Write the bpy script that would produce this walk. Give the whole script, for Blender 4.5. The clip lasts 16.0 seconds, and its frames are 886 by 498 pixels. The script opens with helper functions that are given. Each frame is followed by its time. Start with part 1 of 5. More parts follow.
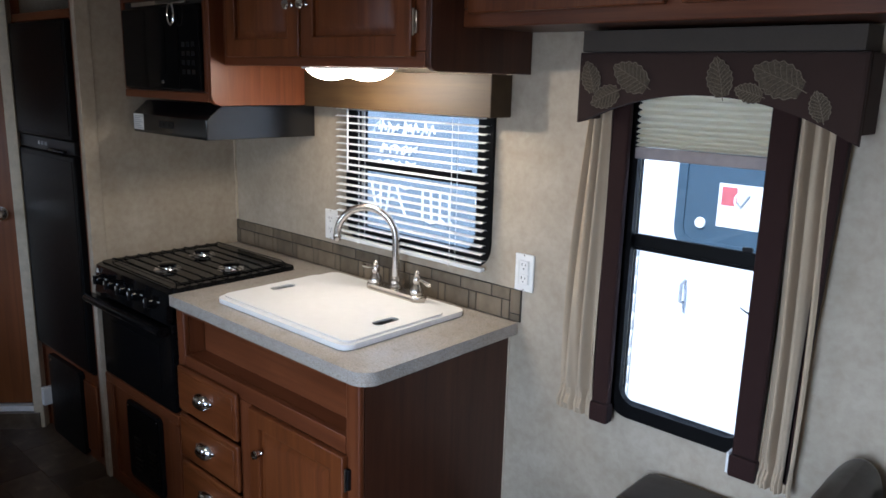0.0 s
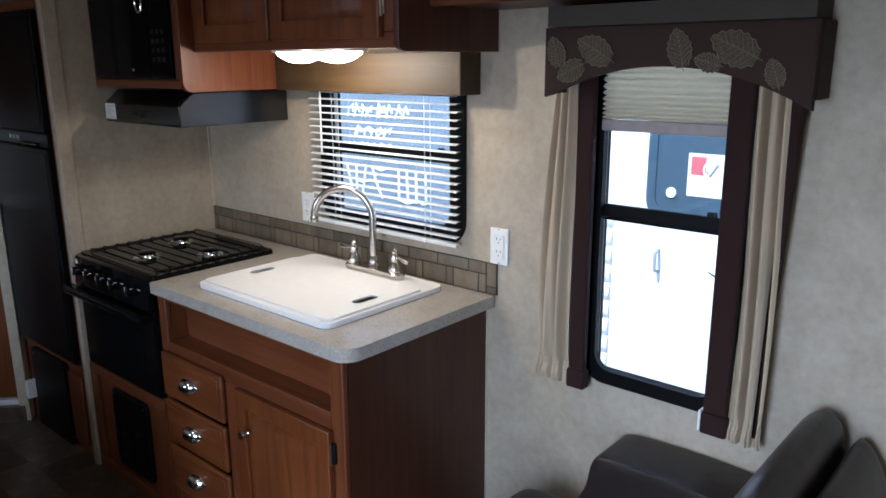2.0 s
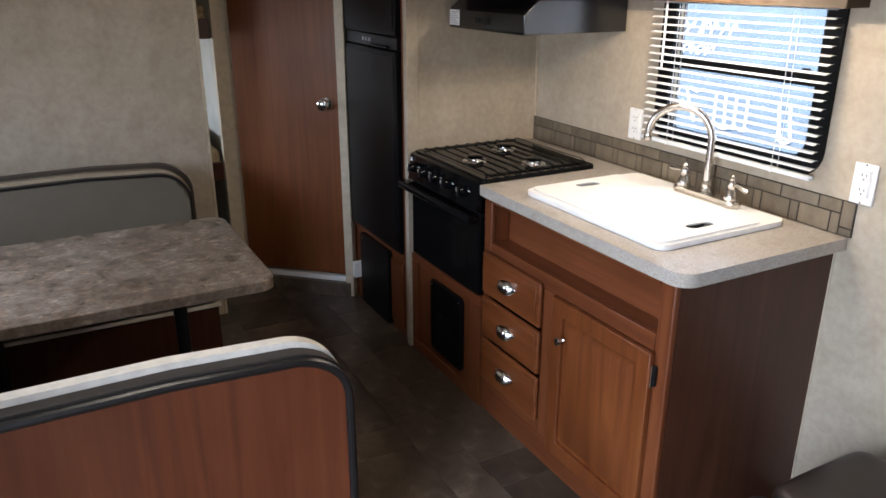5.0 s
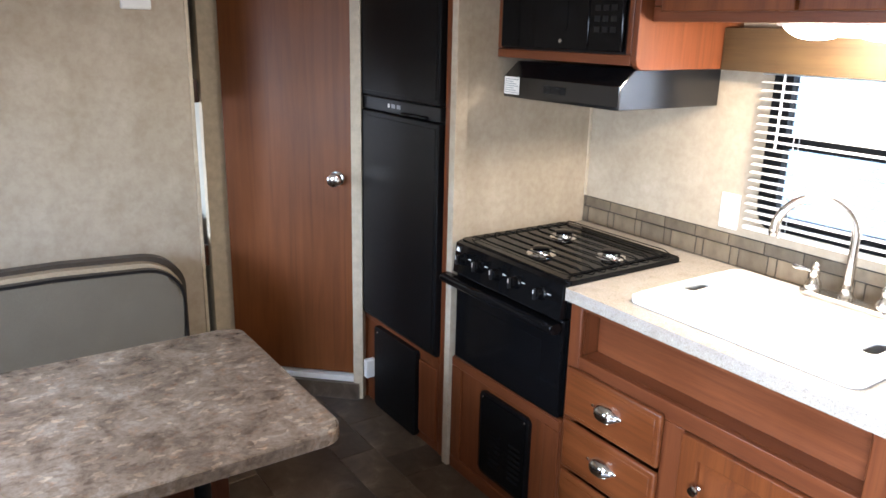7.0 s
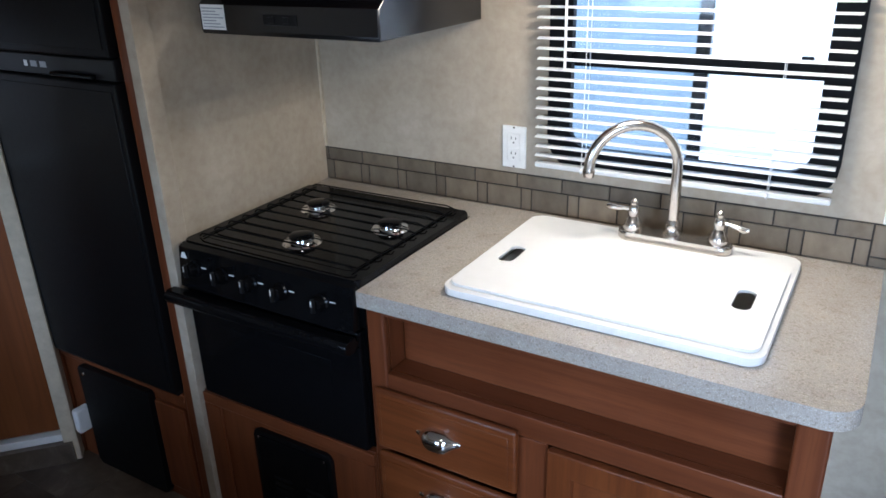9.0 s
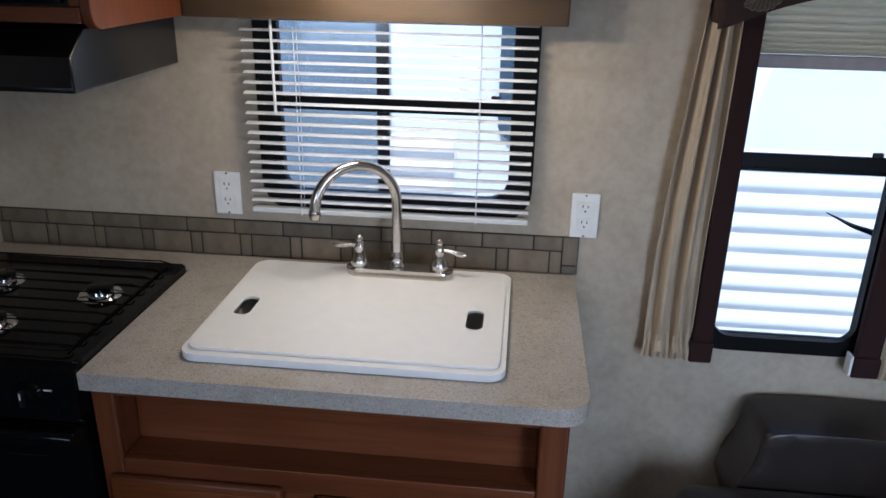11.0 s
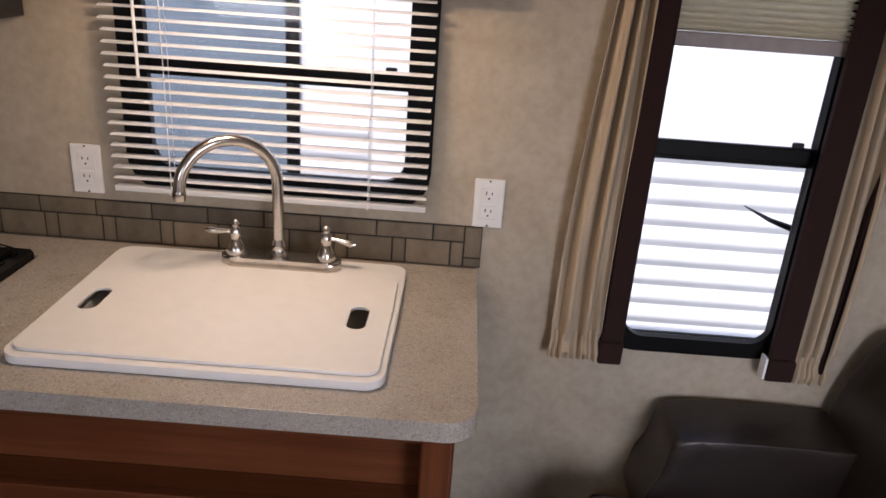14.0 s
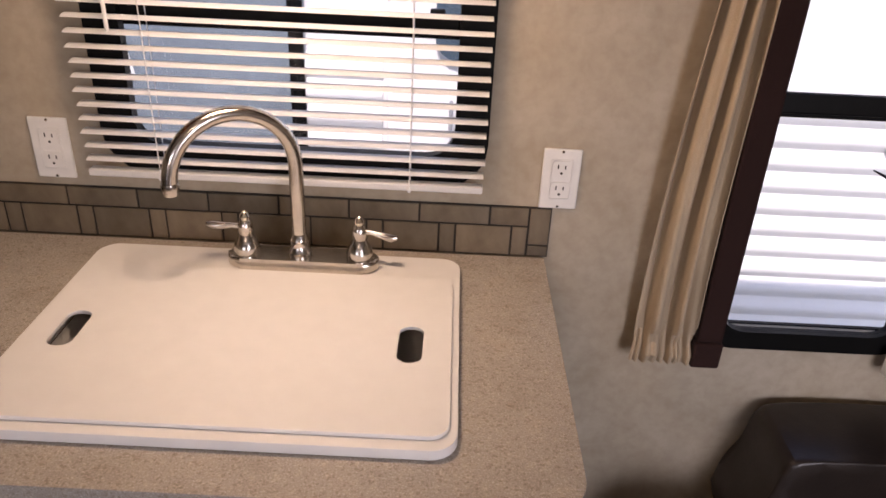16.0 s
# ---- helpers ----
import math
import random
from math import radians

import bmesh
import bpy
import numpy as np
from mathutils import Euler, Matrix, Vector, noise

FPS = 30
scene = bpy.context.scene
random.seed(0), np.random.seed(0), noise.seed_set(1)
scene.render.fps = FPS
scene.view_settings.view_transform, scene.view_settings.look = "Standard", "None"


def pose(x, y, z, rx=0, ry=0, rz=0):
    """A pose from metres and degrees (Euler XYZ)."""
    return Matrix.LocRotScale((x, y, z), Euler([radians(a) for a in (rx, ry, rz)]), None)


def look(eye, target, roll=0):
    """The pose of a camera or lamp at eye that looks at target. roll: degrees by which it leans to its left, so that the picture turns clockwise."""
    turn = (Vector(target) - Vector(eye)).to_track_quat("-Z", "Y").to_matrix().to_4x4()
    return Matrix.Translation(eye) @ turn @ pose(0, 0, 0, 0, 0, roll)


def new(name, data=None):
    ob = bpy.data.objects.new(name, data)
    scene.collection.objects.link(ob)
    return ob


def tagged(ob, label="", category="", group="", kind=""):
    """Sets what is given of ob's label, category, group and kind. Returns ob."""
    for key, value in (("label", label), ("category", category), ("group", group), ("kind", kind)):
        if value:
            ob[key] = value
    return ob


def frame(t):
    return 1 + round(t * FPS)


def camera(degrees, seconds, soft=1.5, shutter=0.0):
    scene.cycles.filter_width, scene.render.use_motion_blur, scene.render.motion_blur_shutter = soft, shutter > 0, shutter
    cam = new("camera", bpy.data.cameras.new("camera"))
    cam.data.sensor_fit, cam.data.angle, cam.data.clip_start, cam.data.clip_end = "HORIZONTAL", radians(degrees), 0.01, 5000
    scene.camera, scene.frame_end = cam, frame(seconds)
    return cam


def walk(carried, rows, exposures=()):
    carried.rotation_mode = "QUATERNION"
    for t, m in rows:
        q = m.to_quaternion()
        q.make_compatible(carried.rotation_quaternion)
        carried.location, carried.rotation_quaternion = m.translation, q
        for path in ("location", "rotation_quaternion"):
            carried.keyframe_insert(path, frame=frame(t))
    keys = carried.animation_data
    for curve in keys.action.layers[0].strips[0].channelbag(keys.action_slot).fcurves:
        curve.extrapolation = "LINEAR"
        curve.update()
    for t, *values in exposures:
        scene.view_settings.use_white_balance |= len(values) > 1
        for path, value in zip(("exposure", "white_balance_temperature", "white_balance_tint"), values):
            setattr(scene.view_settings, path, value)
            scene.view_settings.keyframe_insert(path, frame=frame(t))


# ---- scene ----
cam = camera(60.8, 16.0, 1.6)
PATH = [
    (0, (2.889, -1.806, 1.624), (1.571, -0.367, 1.187), 1.5),
    (0.5, (2.909, -1.816, 1.626), (1.599, -0.368, 1.192), 0.8),
    (1, (2.925, -1.82, 1.63), (1.627, -0.367, 1.18), 0.1),
    (1.5, (2.934, -1.827, 1.63), (1.65, -0.368, 1.16), -0.3),
    (2, (2.93, -1.833, 1.62), (1.659, -0.367, 1.136), -0.3),
    (2.5, (2.935, -1.822, 1.623), (1.664, -0.364, 1.114), -0.1),
    (3, (2.939, -1.786, 1.614), (1.646, -0.354, 1.089), 0.4),
    (3.5, (2.896, -1.75, 1.61), (1.554, -0.376, 1.052), 0.7),
    (4, (2.87, -1.696, 1.602), (1.367, -0.523, 0.994), -0.1),
    (4.5, (2.864, -1.751, 1.622), (1.244, -0.803, 0.937), -1.1),
    (5, (2.798, -1.98, 1.604), (1.145, -1.088, 0.918), 0.1),
    (5.2, (2.775, -2.085, 1.606), (1.119, -1.18, 0.943), 0.9),
    (7.3, (2.004, -2.124, 1.627), (0.467, -0.974, 1.067), 0.5),
    (7.5, (1.954, -2.127, 1.63), (0.526, -0.867, 1.019), -0.3),
    (8, (1.826, -2.039, 1.617), (0.634, -0.594, 0.915), -2.0),
    (8.5, (1.646, -1.889, 1.612), (0.554, -0.388, 0.867), -2.8),
    (9, (1.52, -1.796, 1.617), (0.557, -0.225, 0.84), -1.8),
    (9.5, (1.405, -1.813, 1.632), (1.004, -0.006, 0.875), 3.3),
    (9.7, (1.38, -1.849, 1.662), (1.103, 0.006, 0.966), 3.7),
    (11.8, (1.445, -1.804, 1.66), (1.322, 0.046, 0.91), -0.7),
    (12, (1.46, -1.809, 1.648), (1.397, 0.041, 0.892), -1.1),
    (12.5, (1.525, -1.821, 1.656), (1.531, 0.014, 0.861), -1.7),
    (13, (1.545, -1.841, 1.655), (1.585, 0.002, 0.881), 0.5),
    (13.5, (1.508, -1.814, 1.627), (1.582, 0.047, 0.897), 3.5),
    (14, (1.497, -1.64, 1.601), (1.477, 0.215, 0.853), 4.0),
    (14.5, (1.519, -1.493, 1.610), (1.433, 0.319, 0.769), 3.2),
    (15, (1.553, -1.385, 1.552), (1.47, 0.411, 0.677), 1.3),
    (15.5, (1.51, -1.331, 1.557), (1.467, 0.441, 0.63), 0.1),
    (16, (1.374, -1.276, 1.58), (1.368, 0.491, 0.644), 2.7),
]
EXPOSURES = [
    (0.0, 1.76, 5350, 11), (4.0, 1.70, 5200, 10), (5.0, 2.40, 5800, 13), (7.4, 3.62, 5500, 11), (8.0, 3.05, 5150, 9), (8.5, 2.60, 5100, 9), (9.0, 2.20, 5050, 9),
    (9.7, 1.90, 5000, 9), (11.8, 0.86, 5400, 14), (12.5, 0.90, 5500, 15), (13.0, 1.12, 5980, 19), (13.5, 1.16, 6250, 22), (14.0, 1.14, 6500, 24), (14.5, 1.13, 6950, 28), (16.0, 1.25, 7050, 30),
]
walk(cam, [(t, look(eye, target, roll)) for t, eye, target, roll in PATH], EXPOSURES)

# ---- world and light ----
world = bpy.data.worlds.new("sky")
scene.world = world
world.use_nodes = True
wn = world.node_tree.nodes
sky = wn.new("ShaderNodeTexSky")
sky.sky_type, sky.sun_disc = "NISHITA", False
sky.sun_elevation, sky.sun_rotation = radians(55), radians(190)
wn["Background"].inputs[1].default_value = 0.15
world.node_tree.links.new(sky.outputs[0], wn["Background"].inputs[0])


def lamp(name, kind, power, color, m, **settings):
    data = bpy.data.lights.new(name, kind)
    data.energy, data.color = power, color
    ob = new(name, data)
    ob.matrix_world = m
    return ob


sun = lamp("sun", "SUN", 2.3, (1.0, 0.95, 0.88), look((0, 0, 0), (0.10, 0.57, -0.82)))
sun.data.angle = radians(0.6)
# daylight fill from a doorway and windows assumed, unseen, behind the camera
for wx, wz, w, h, power, spread in ((2.50, 1.05, 0.68, 1.55, 13, 128), (0.36, 1.30, 0.70, 0.50, 2.1, 150), (-1.70, 1.10, 0.50, 0.40, 3.8, 150)):
    day = lamp("assumed_daylight", "AREA", power, (0.86, 0.93, 1.0), look((wx, -2.825, wz), (wx, -1.3, wz - 1.35)))
    day.data.shape, day.data.size, day.data.size_y, day.data.spread = "RECTANGLE", w, h, radians(spread)
# the two small bulbs of the under-cabinet light
for bx in (1.037, 1.203):
    bulb = lamp("cabinet_bulb", "POINT", 1.15, (1.0, 0.80, 0.56), Matrix.Translation((bx, -0.31, 1.606)))
    bulb.data.shadow_soft_size = 0.008
# weak warm fill from an added ceiling dome, no such lamp is known
fill_lamp = lamp("ceiling_fill", "AREA", 0.7, (1.0, 0.84, 0.64), look((1.2, -1.75, 2.00), (1.2, -1.75, 0)))
fill_lamp.data.shape, fill_lamp.data.size = "DISK", 0.22


# ---- materials ----
def material(name, rough=0.5, metal=0.0):
    m = bpy.data.materials.new(name)
    m.use_nodes = True
    b = m.node_tree.nodes["Principled BSDF"]
    b.inputs["Roughness"].default_value, b.inputs["Metallic"].default_value = rough, metal
    return m, m.node_tree.nodes, m.node_tree.links, b


def ramp_of(nodes, links, source, stops):
    r = nodes.new("ShaderNodeValToRGB")
    while len(r.color_ramp.elements) < len(stops):
        r.color_ramp.elements.new(0.5)
    for e, (p, c) in zip(r.color_ramp.elements, stops):
        e.position, e.color = p, (*c, 1)
    links.new(source, r.inputs[0])
    return r.outputs[0]


def noise_of(nodes, links, scale, detail=4, stretch=(1, 1, 1), rough=0.55, distort=0.0):
    tc, mp, n = nodes.new("ShaderNodeTexCoord"), nodes.new("ShaderNodeMapping"), nodes.new("ShaderNodeTexNoise")
    mp.inputs["Scale"].default_value = stretch
    n.inputs["Scale"].default_value, n.inputs["Detail"].default_value = scale, detail
    n.inputs["Roughness"].default_value, n.inputs["Distortion"].default_value = rough, distort
    links.new(tc.outputs["Object"], mp.inputs[0])
    links.new(mp.outputs[0], n.inputs["Vector"])
    return n.outputs["Fac"]


def mixed(nodes, links, a, b, fac, mode="MIX"):
    x = nodes.new("ShaderNodeMix")
    x.data_type, x.blend_type = "RGBA", mode
    for socket, value in ((x.inputs[0], fac), (x.inputs[6], a), (x.inputs[7], b)):
        if isinstance(value, (int, float)):
            socket.default_value = value
        elif isinstance(value, tuple):
            socket.default_value = (*value, 1)
        else:
            links.new(value, socket)
    return x.outputs[2]


def bumped(nodes, links, b, height, strength, distance=0.002):
    n = nodes.new("ShaderNodeBump")
    n.inputs["Strength"].default_value, n.inputs["Distance"].default_value = strength, distance
    links.new(height, n.inputs["Height"])
    links.new(n.outputs[0], b.inputs["Normal"])


def plain(name, color, rough=0.5, metal=0.0, vary=0.12, scale=30.0, bump=0.0, coat=0.0, shine=0.5):
    """A painted, moulded or metal surface with slight uneven tone."""
    m, n, l, b = material(name, rough, metal)
    f = noise_of(n, l, scale)
    lo, hi = tuple(c * (1 - vary) for c in color), tuple(min(1, c * (1 + vary)) for c in color)
    l.new(ramp_of(n, l, f, [(0.3, lo), (0.7, hi)]), b.inputs["Base Color"])
    r = n.new("ShaderNodeMapRange")
    r.inputs[3].default_value, r.inputs[4].default_value = rough * 0.85, min(1, rough * 1.2)
    l.new(noise_of(n, l, scale * 0.3), r.inputs[0])
    l.new(r.outputs[0], b.inputs["Roughness"])
    b.inputs["Coat Weight"].default_value = coat
    b.inputs["Specular IOR Level"].default_value = shine
    if bump:
        bumped(n, l, b, f, bump)
    return m


def wood(name, dark, mid, light, along="z", rough=0.34, figure=1.0):
    """Stained cabinet wood with long grain, pores and broad tone changes."""
    m, n, l, b = material(name, rough)
    st = {"z": (1, 1, 0.05), "x": (0.05, 1, 1), "y": (1, 0.05, 1)}[along]
    grain = noise_of(n, l, 26, 6, st, 0.55, 0.9)
    c = ramp_of(n, l, grain, [(0.25, dark), (0.5, mid), (0.78, light)])
    pores = noise_of(n, l, 240, 3, st)
    c = mixed(n, l, c, ramp_of(n, l, pores, [(0.36, (0.55, 0.46, 0.40)), (0.5, (1, 1, 1))]), 0.26 * figure, "MULTIPLY")
    broad = noise_of(n, l, 3.4, 3, (1, 1, 0.6))
    c = mixed(n, l, c, ramp_of(n, l, broad, [(0.3, (0.66, 0.60, 0.56)), (0.7, (1, 1, 1))]), 0.8, "MULTIPLY")
    l.new(c, b.inputs["Base Color"])
    b.inputs["Specular IOR Level"].default_value = 0.35
    r = n.new("ShaderNodeMapRange")
    r.inputs[3].default_value, r.inputs[4].default_value = rough * 0.8, rough * 1.35
    l.new(broad, r.inputs[0])
    l.new(r.outputs[0], b.inputs["Roughness"])
    bumped(n, l, b, pores, 0.10 * figure, 0.001)
    return m


def wallpaper():
    m, n, l, b = material("wallpaper", 0.58)
    c = ramp_of(n, l, noise_of(n, l, 8, 7, rough=0.62, distort=0.25), [(0.28, (0.390, 0.324, 0.238)), (0.5, (0.442, 0.375, 0.286)), (0.72, (0.492, 0.428, 0.337))])
    c = mixed(n, l, c, ramp_of(n, l, noise_of(n, l, 42, 5, distort=0.2), [(0.34, (0.84, 0.81, 0.77)), (0.6, (1, 1, 1))]), 0.62, "MULTIPLY")
    c = mixed(n, l, c, ramp_of(n, l, noise_of(n, l, 2.2, 2), [(0.3, (0.90, 0.89, 0.87)), (0.7, (1, 1, 1))]), 0.8, "MULTIPLY")
    l.new(c, b.inputs["Base Color"])
    bumped(n, l, b, noise_of(n, l, 140, 3), 0.07, 0.001)
    return m


def chips(nodes, links, scale, stretch=(1, 1, 1), wobble=0.0):
    """A random grey for each small grain."""
    tc, mp, v = nodes.new("ShaderNodeTexCoord"), nodes.new("ShaderNodeMapping"), nodes.new("ShaderNodeTexVoronoi")
    mp.inputs["Scale"].default_value = stretch
    v.inputs["Scale"].default_value = scale
    links.new(tc.outputs["Object"], mp.inputs[0])
    source = mp.outputs[0]
    if wobble:
        w = nodes.new("ShaderNodeTexNoise")
        w.inputs["Scale"].default_value, w.inputs["Detail"].default_value = scale * 0.7, 3
        links.new(source, w.inputs["Vector"])
        source = mixed(nodes, links, source, w.outputs["Color"], wobble)
    links.new(source, v.inputs["Vector"])
    split = nodes.new("ShaderNodeSeparateColor")
    links.new(v.outputs["Color"], split.inputs[0])
    return split.outputs[0]


def speckled(name, base, dark, light, rough, scale=420.0):
    """Granular laminate: fine mottling, scattered dark and pale grains, warm cloudy patches."""
    m, n, l, b = material(name, rough)
    c = ramp_of(n, l, noise_of(n, l, scale, 3, rough=0.7), [(0.33, dark), (0.46, base), (0.54, base), (0.67, light)])
    c = mixed(n, l, c, ramp_of(n, l, chips(n, l, scale * 0.75), [(0.0, (0.52, 0.45, 0.38)), (0.10, (0.62, 0.56, 0.49)), (0.14, (1, 1, 1)), (0.88, (1, 1, 1)), (0.93, (1.32, 1.29, 1.24))]), 0.42, "MULTIPLY")
    c = mixed(n, l, c, ramp_of(n, l, noise_of(n, l, 17, 5, rough=0.65), [(0.3, (0.86, 0.83, 0.80)), (0.52, (1, 1, 1)), (0.74, (1.05, 1.0, 0.94))]), 0.8, "MULTIPLY")
    l.new(c, b.inputs["Base Color"])
    r = n.new("ShaderNodeMapRange")
    r.inputs[3].default_value, r.inputs[4].default_value = rough * 0.75, rough * 1.35
    l.new(noise_of(n, l, 60, 4), r.inputs[0])
    l.new(r.outputs[0], b.inputs["Roughness"])
    bumped(n, l, b, noise_of(n, l, scale * 0.6, 2), 0.05, 0.0006)
    return m


def stone_laminate():
    """Brown-grey stone print: large clouds, angular flakes and scattered pale and rusty chips."""
    m, n, l, b = material("table_laminate", 0.26)
    c = ramp_of(n, l, noise_of(n, l, 10, 9, rough=0.70, distort=0.5), [(0.30, (0.060, 0.043, 0.031)), (0.45, (0.116, 0.088, 0.065)), (0.55, (0.160, 0.128, 0.099)), (0.72, (0.240, 0.204, 0.166))])
    c = mixed(n, l, c, ramp_of(n, l, chips(n, l, 85, (1, 0.55, 1), 0.02), [(0.0, (0.45, 0.37, 0.30)), (0.10, (0.80, 0.74, 0.68)), (0.3, (1, 1, 1)), (0.88, (1.06, 1.05, 1.04)), (0.95, (2.0, 1.9, 1.72))]), 0.5, "MULTIPLY")
    c = mixed(n, l, c, ramp_of(n, l, noise_of(n, l, 34, 5, rough=0.7, distort=0.5), [(0.55, (1, 1, 1)), (0.68, (1.25, 0.95, 0.74))]), 0.6, "MULTIPLY")
    c = mixed(n, l, c, ramp_of(n, l, noise_of(n, l, 95, 6, rough=0.7), [(0.36, (0.52, 0.47, 0.43)), (0.54, (1, 1, 1))]), 0.45, "MULTIPLY")
    l.new(c, b.inputs["Base Color"])
    return m


def piece_stone(name, dark, mid, light, rough, scale, spread=0.38):
    """Tiles: tone changes from piece to piece and clouds inside each."""
    m, n, l, b = material(name, rough)
    c = ramp_of(n, l, noise_of(n, l, scale, 7, rough=0.65, distort=0.5), [(0.3, dark), (0.52, mid), (0.75, light)])
    info = n.new("ShaderNodeObjectInfo")
    c = mixed(n, l, c, ramp_of(n, l, info.outputs["Random"], [(0.0, (1 - spread, 1 - spread, 1 - spread)), (1.0, (1 + spread * 0.4, 1 + spread * 0.34, 1 + spread * 0.26))]), 1.0, "MULTIPLY")
    l.new(c, b.inputs["Base Color"])
    bumped(n, l, b, noise_of(n, l, scale * 6, 3), 0.12, 0.001)
    return m


def fabric(name, a, b2, rough=0.85, scale=900.0):
    m, n, l, b = material(name, rough)
    f = noise_of(n, l, scale, 2)
    c = ramp_of(n, l, f, [(0.35, a), (0.65, b2)])
    c = mixed(n, l, c, ramp_of(n, l, noise_of(n, l, 9, 3), [(0.3, (0.86, 0.86, 0.86)), (0.7, (1, 1, 1))]), 0.6, "MULTIPLY")
    l.new(c, b.inputs["Base Color"])
    b.inputs["Sheen Weight"].default_value = 0.04
    b.inputs["Specular IOR Level"].default_value = 0.2
    bumped(n, l, b, f, 0.15, 0.001)
    return m


def translucent_cloth(name, a, b2, share=0.6):
    """A thin cloth or vinyl that lets a share of the daylight behind it through."""
    m, n, l, b = material(name, 0.85)
    n.remove(b)
    c = ramp_of(n, l, noise_of(n, l, 500, 2), [(0.35, a), (0.65, b2)])
    d, t, x = n.new("ShaderNodeBsdfDiffuse"), n.new("ShaderNodeBsdfTranslucent"), n.new("ShaderNodeMixShader")
    x.inputs[0].default_value = share
    for p, q in ((c, d.inputs[0]), (c, t.inputs[0]), (d.outputs[0], x.inputs[1]), (t.outputs[0], x.inputs[2]), (x.outputs[0], n["Material Output"].inputs[0])):
        l.new(p, q)
    return m


def leather():
    m, n, l, b = material("brown_leather", 0.34)
    b.inputs["Specular IOR Level"].default_value = 0.38
    l.new(ramp_of(n, l, noise_of(n, l, 8, 5), [(0.3, (0.015, 0.0105, 0.0086)), (0.7, (0.028, 0.0200, 0.0160))]), b.inputs["Base Color"])
    v = n.new("ShaderNodeTexVoronoi")
    v.inputs["Scale"].default_value = 300
    tc = n.new("ShaderNodeTexCoord")
    l.new(tc.outputs["Object"], v.inputs["Vector"])
    # fine pebble grain over soft creases
    add = n.new("ShaderNodeMath")
    add.operation = "MULTIPLY_ADD"
    add.inputs[1].default_value = 0.06
    l.new(v.outputs["Distance"], add.inputs[0])
    l.new(noise_of(n, l, 8, 3, rough=0.45, distort=0.3), add.inputs[2])
    bumped(n, l, b, add.outputs[0], 0.30, 0.009)
    return m


def glass():
    m, n, l, b = material("window_glass")
    n.remove(b)
    t, g, x = n.new("ShaderNodeBsdfTransparent"), n.new("ShaderNodeBsdfGlossy"), n.new("ShaderNodeMixShader")
    t.inputs[0].default_value = (0.93, 0.96, 0.97, 1)
    g.inputs["Roughness"].default_value = 0.01
    x.inputs[0].default_value = 0.03
    for a, c in ((t.outputs[0], x.inputs[1]), (g.outputs[0], x.inputs[2]), (x.outputs[0], n["Material Output"].inputs[0])):
        l.new(a, c)
    return m


def lit(name, color, strength):
    m, n, l, b = material(name, 0.3)
    b.inputs["Base Color"].default_value = (0.9, 0.88, 0.84, 1)
    b.inputs["Emission Color"].default_value = (*color, 1)
    b.inputs["Emission Strength"].default_value = strength
    return m


CHERRY = ((0.094, 0.027, 0.0095), (0.150, 0.046, 0.0160), (0.198, 0.066, 0.0240))
HONEY = ((0.096, 0.027, 0.0075), (0.156, 0.046, 0.0122), (0.206, 0.067, 0.0190))
M_WOOD = wood("cherry_wood", *CHERRY)
M_WOODX = wood("cherry_wood_crosswise", *CHERRY, along="x")
M_FRONT = wood("honey_cherry_door", *HONEY)
M_FRONTX = wood("honey_cherry_drawer", *HONEY, along="x")
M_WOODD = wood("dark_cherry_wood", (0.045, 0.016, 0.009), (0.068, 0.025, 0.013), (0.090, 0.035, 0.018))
# door colour holds the lamp's warm light; the bench veneer is its darker copy
M_DOORW = wood("lamplit_door_veneer", (0.138, 0.043, 0.0118), (0.188, 0.062, 0.0162), (0.225, 0.078, 0.0225), rough=0.42, figure=0.4)
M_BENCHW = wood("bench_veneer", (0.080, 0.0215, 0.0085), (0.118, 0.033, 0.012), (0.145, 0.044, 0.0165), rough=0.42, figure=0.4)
M_WALL = wallpaper()
M_COUNTER = speckled("counter_laminate", (0.40, 0.362, 0.318), (0.285, 0.248, 0.212), (0.565, 0.52, 0.475), 0.20, 360)
M_TABLE = stone_laminate()
M_FLOOR = piece_stone("floor_vinyl", (0.046, 0.033, 0.022), (0.098, 0.072, 0.051), (0.215, 0.172, 0.128), 0.34, 8, 0.42)
M_GROUT = plain("brown_joint", (0.075, 0.056, 0.041), 0.6)
M_SPLASH = piece_stone("backsplash_stone", (0.115, 0.088, 0.056), (0.165, 0.130, 0.088), (0.22, 0.180, 0.128), 0.42, 12)
M_SPLASHJ = plain("backsplash_joint", (0.022, 0.016, 0.011), 0.6)
M_BLACK = plain("black_enamel", (0.004, 0.004, 0.0045), 0.09, scale=60, shine=0.14)
M_BLACKM = plain("black_textured_panel", (0.004, 0.004, 0.0045), 0.40, scale=200, bump=0.2, shine=0.2)
M_BLACKP = plain("black_plastic", (0.007, 0.007, 0.0075), 0.35, shine=0.3)
M_IRON = plain("matt_black_iron", (0.0028, 0.0028, 0.0028), 0.65, scale=80, shine=0.05)
M_FRAMEB = plain("black_window_frame", (0.0035, 0.0034, 0.0036), 0.45, shine=0.12)
M_CHROME = plain("chrome", (0.78, 0.78, 0.78), 0.10, 1.0, 0.05)
M_NICKEL = plain("brushed_nickel", (0.62, 0.58, 0.53), 0.20, 1.0, 0.08, 90)
M_SINK = plain("white_sink_acrylic", (0.80, 0.79, 0.77), 0.38, vary=0.02)
M_WHITE = plain("white_plastic", (0.78, 0.77, 0.74), 0.35, vary=0.04)
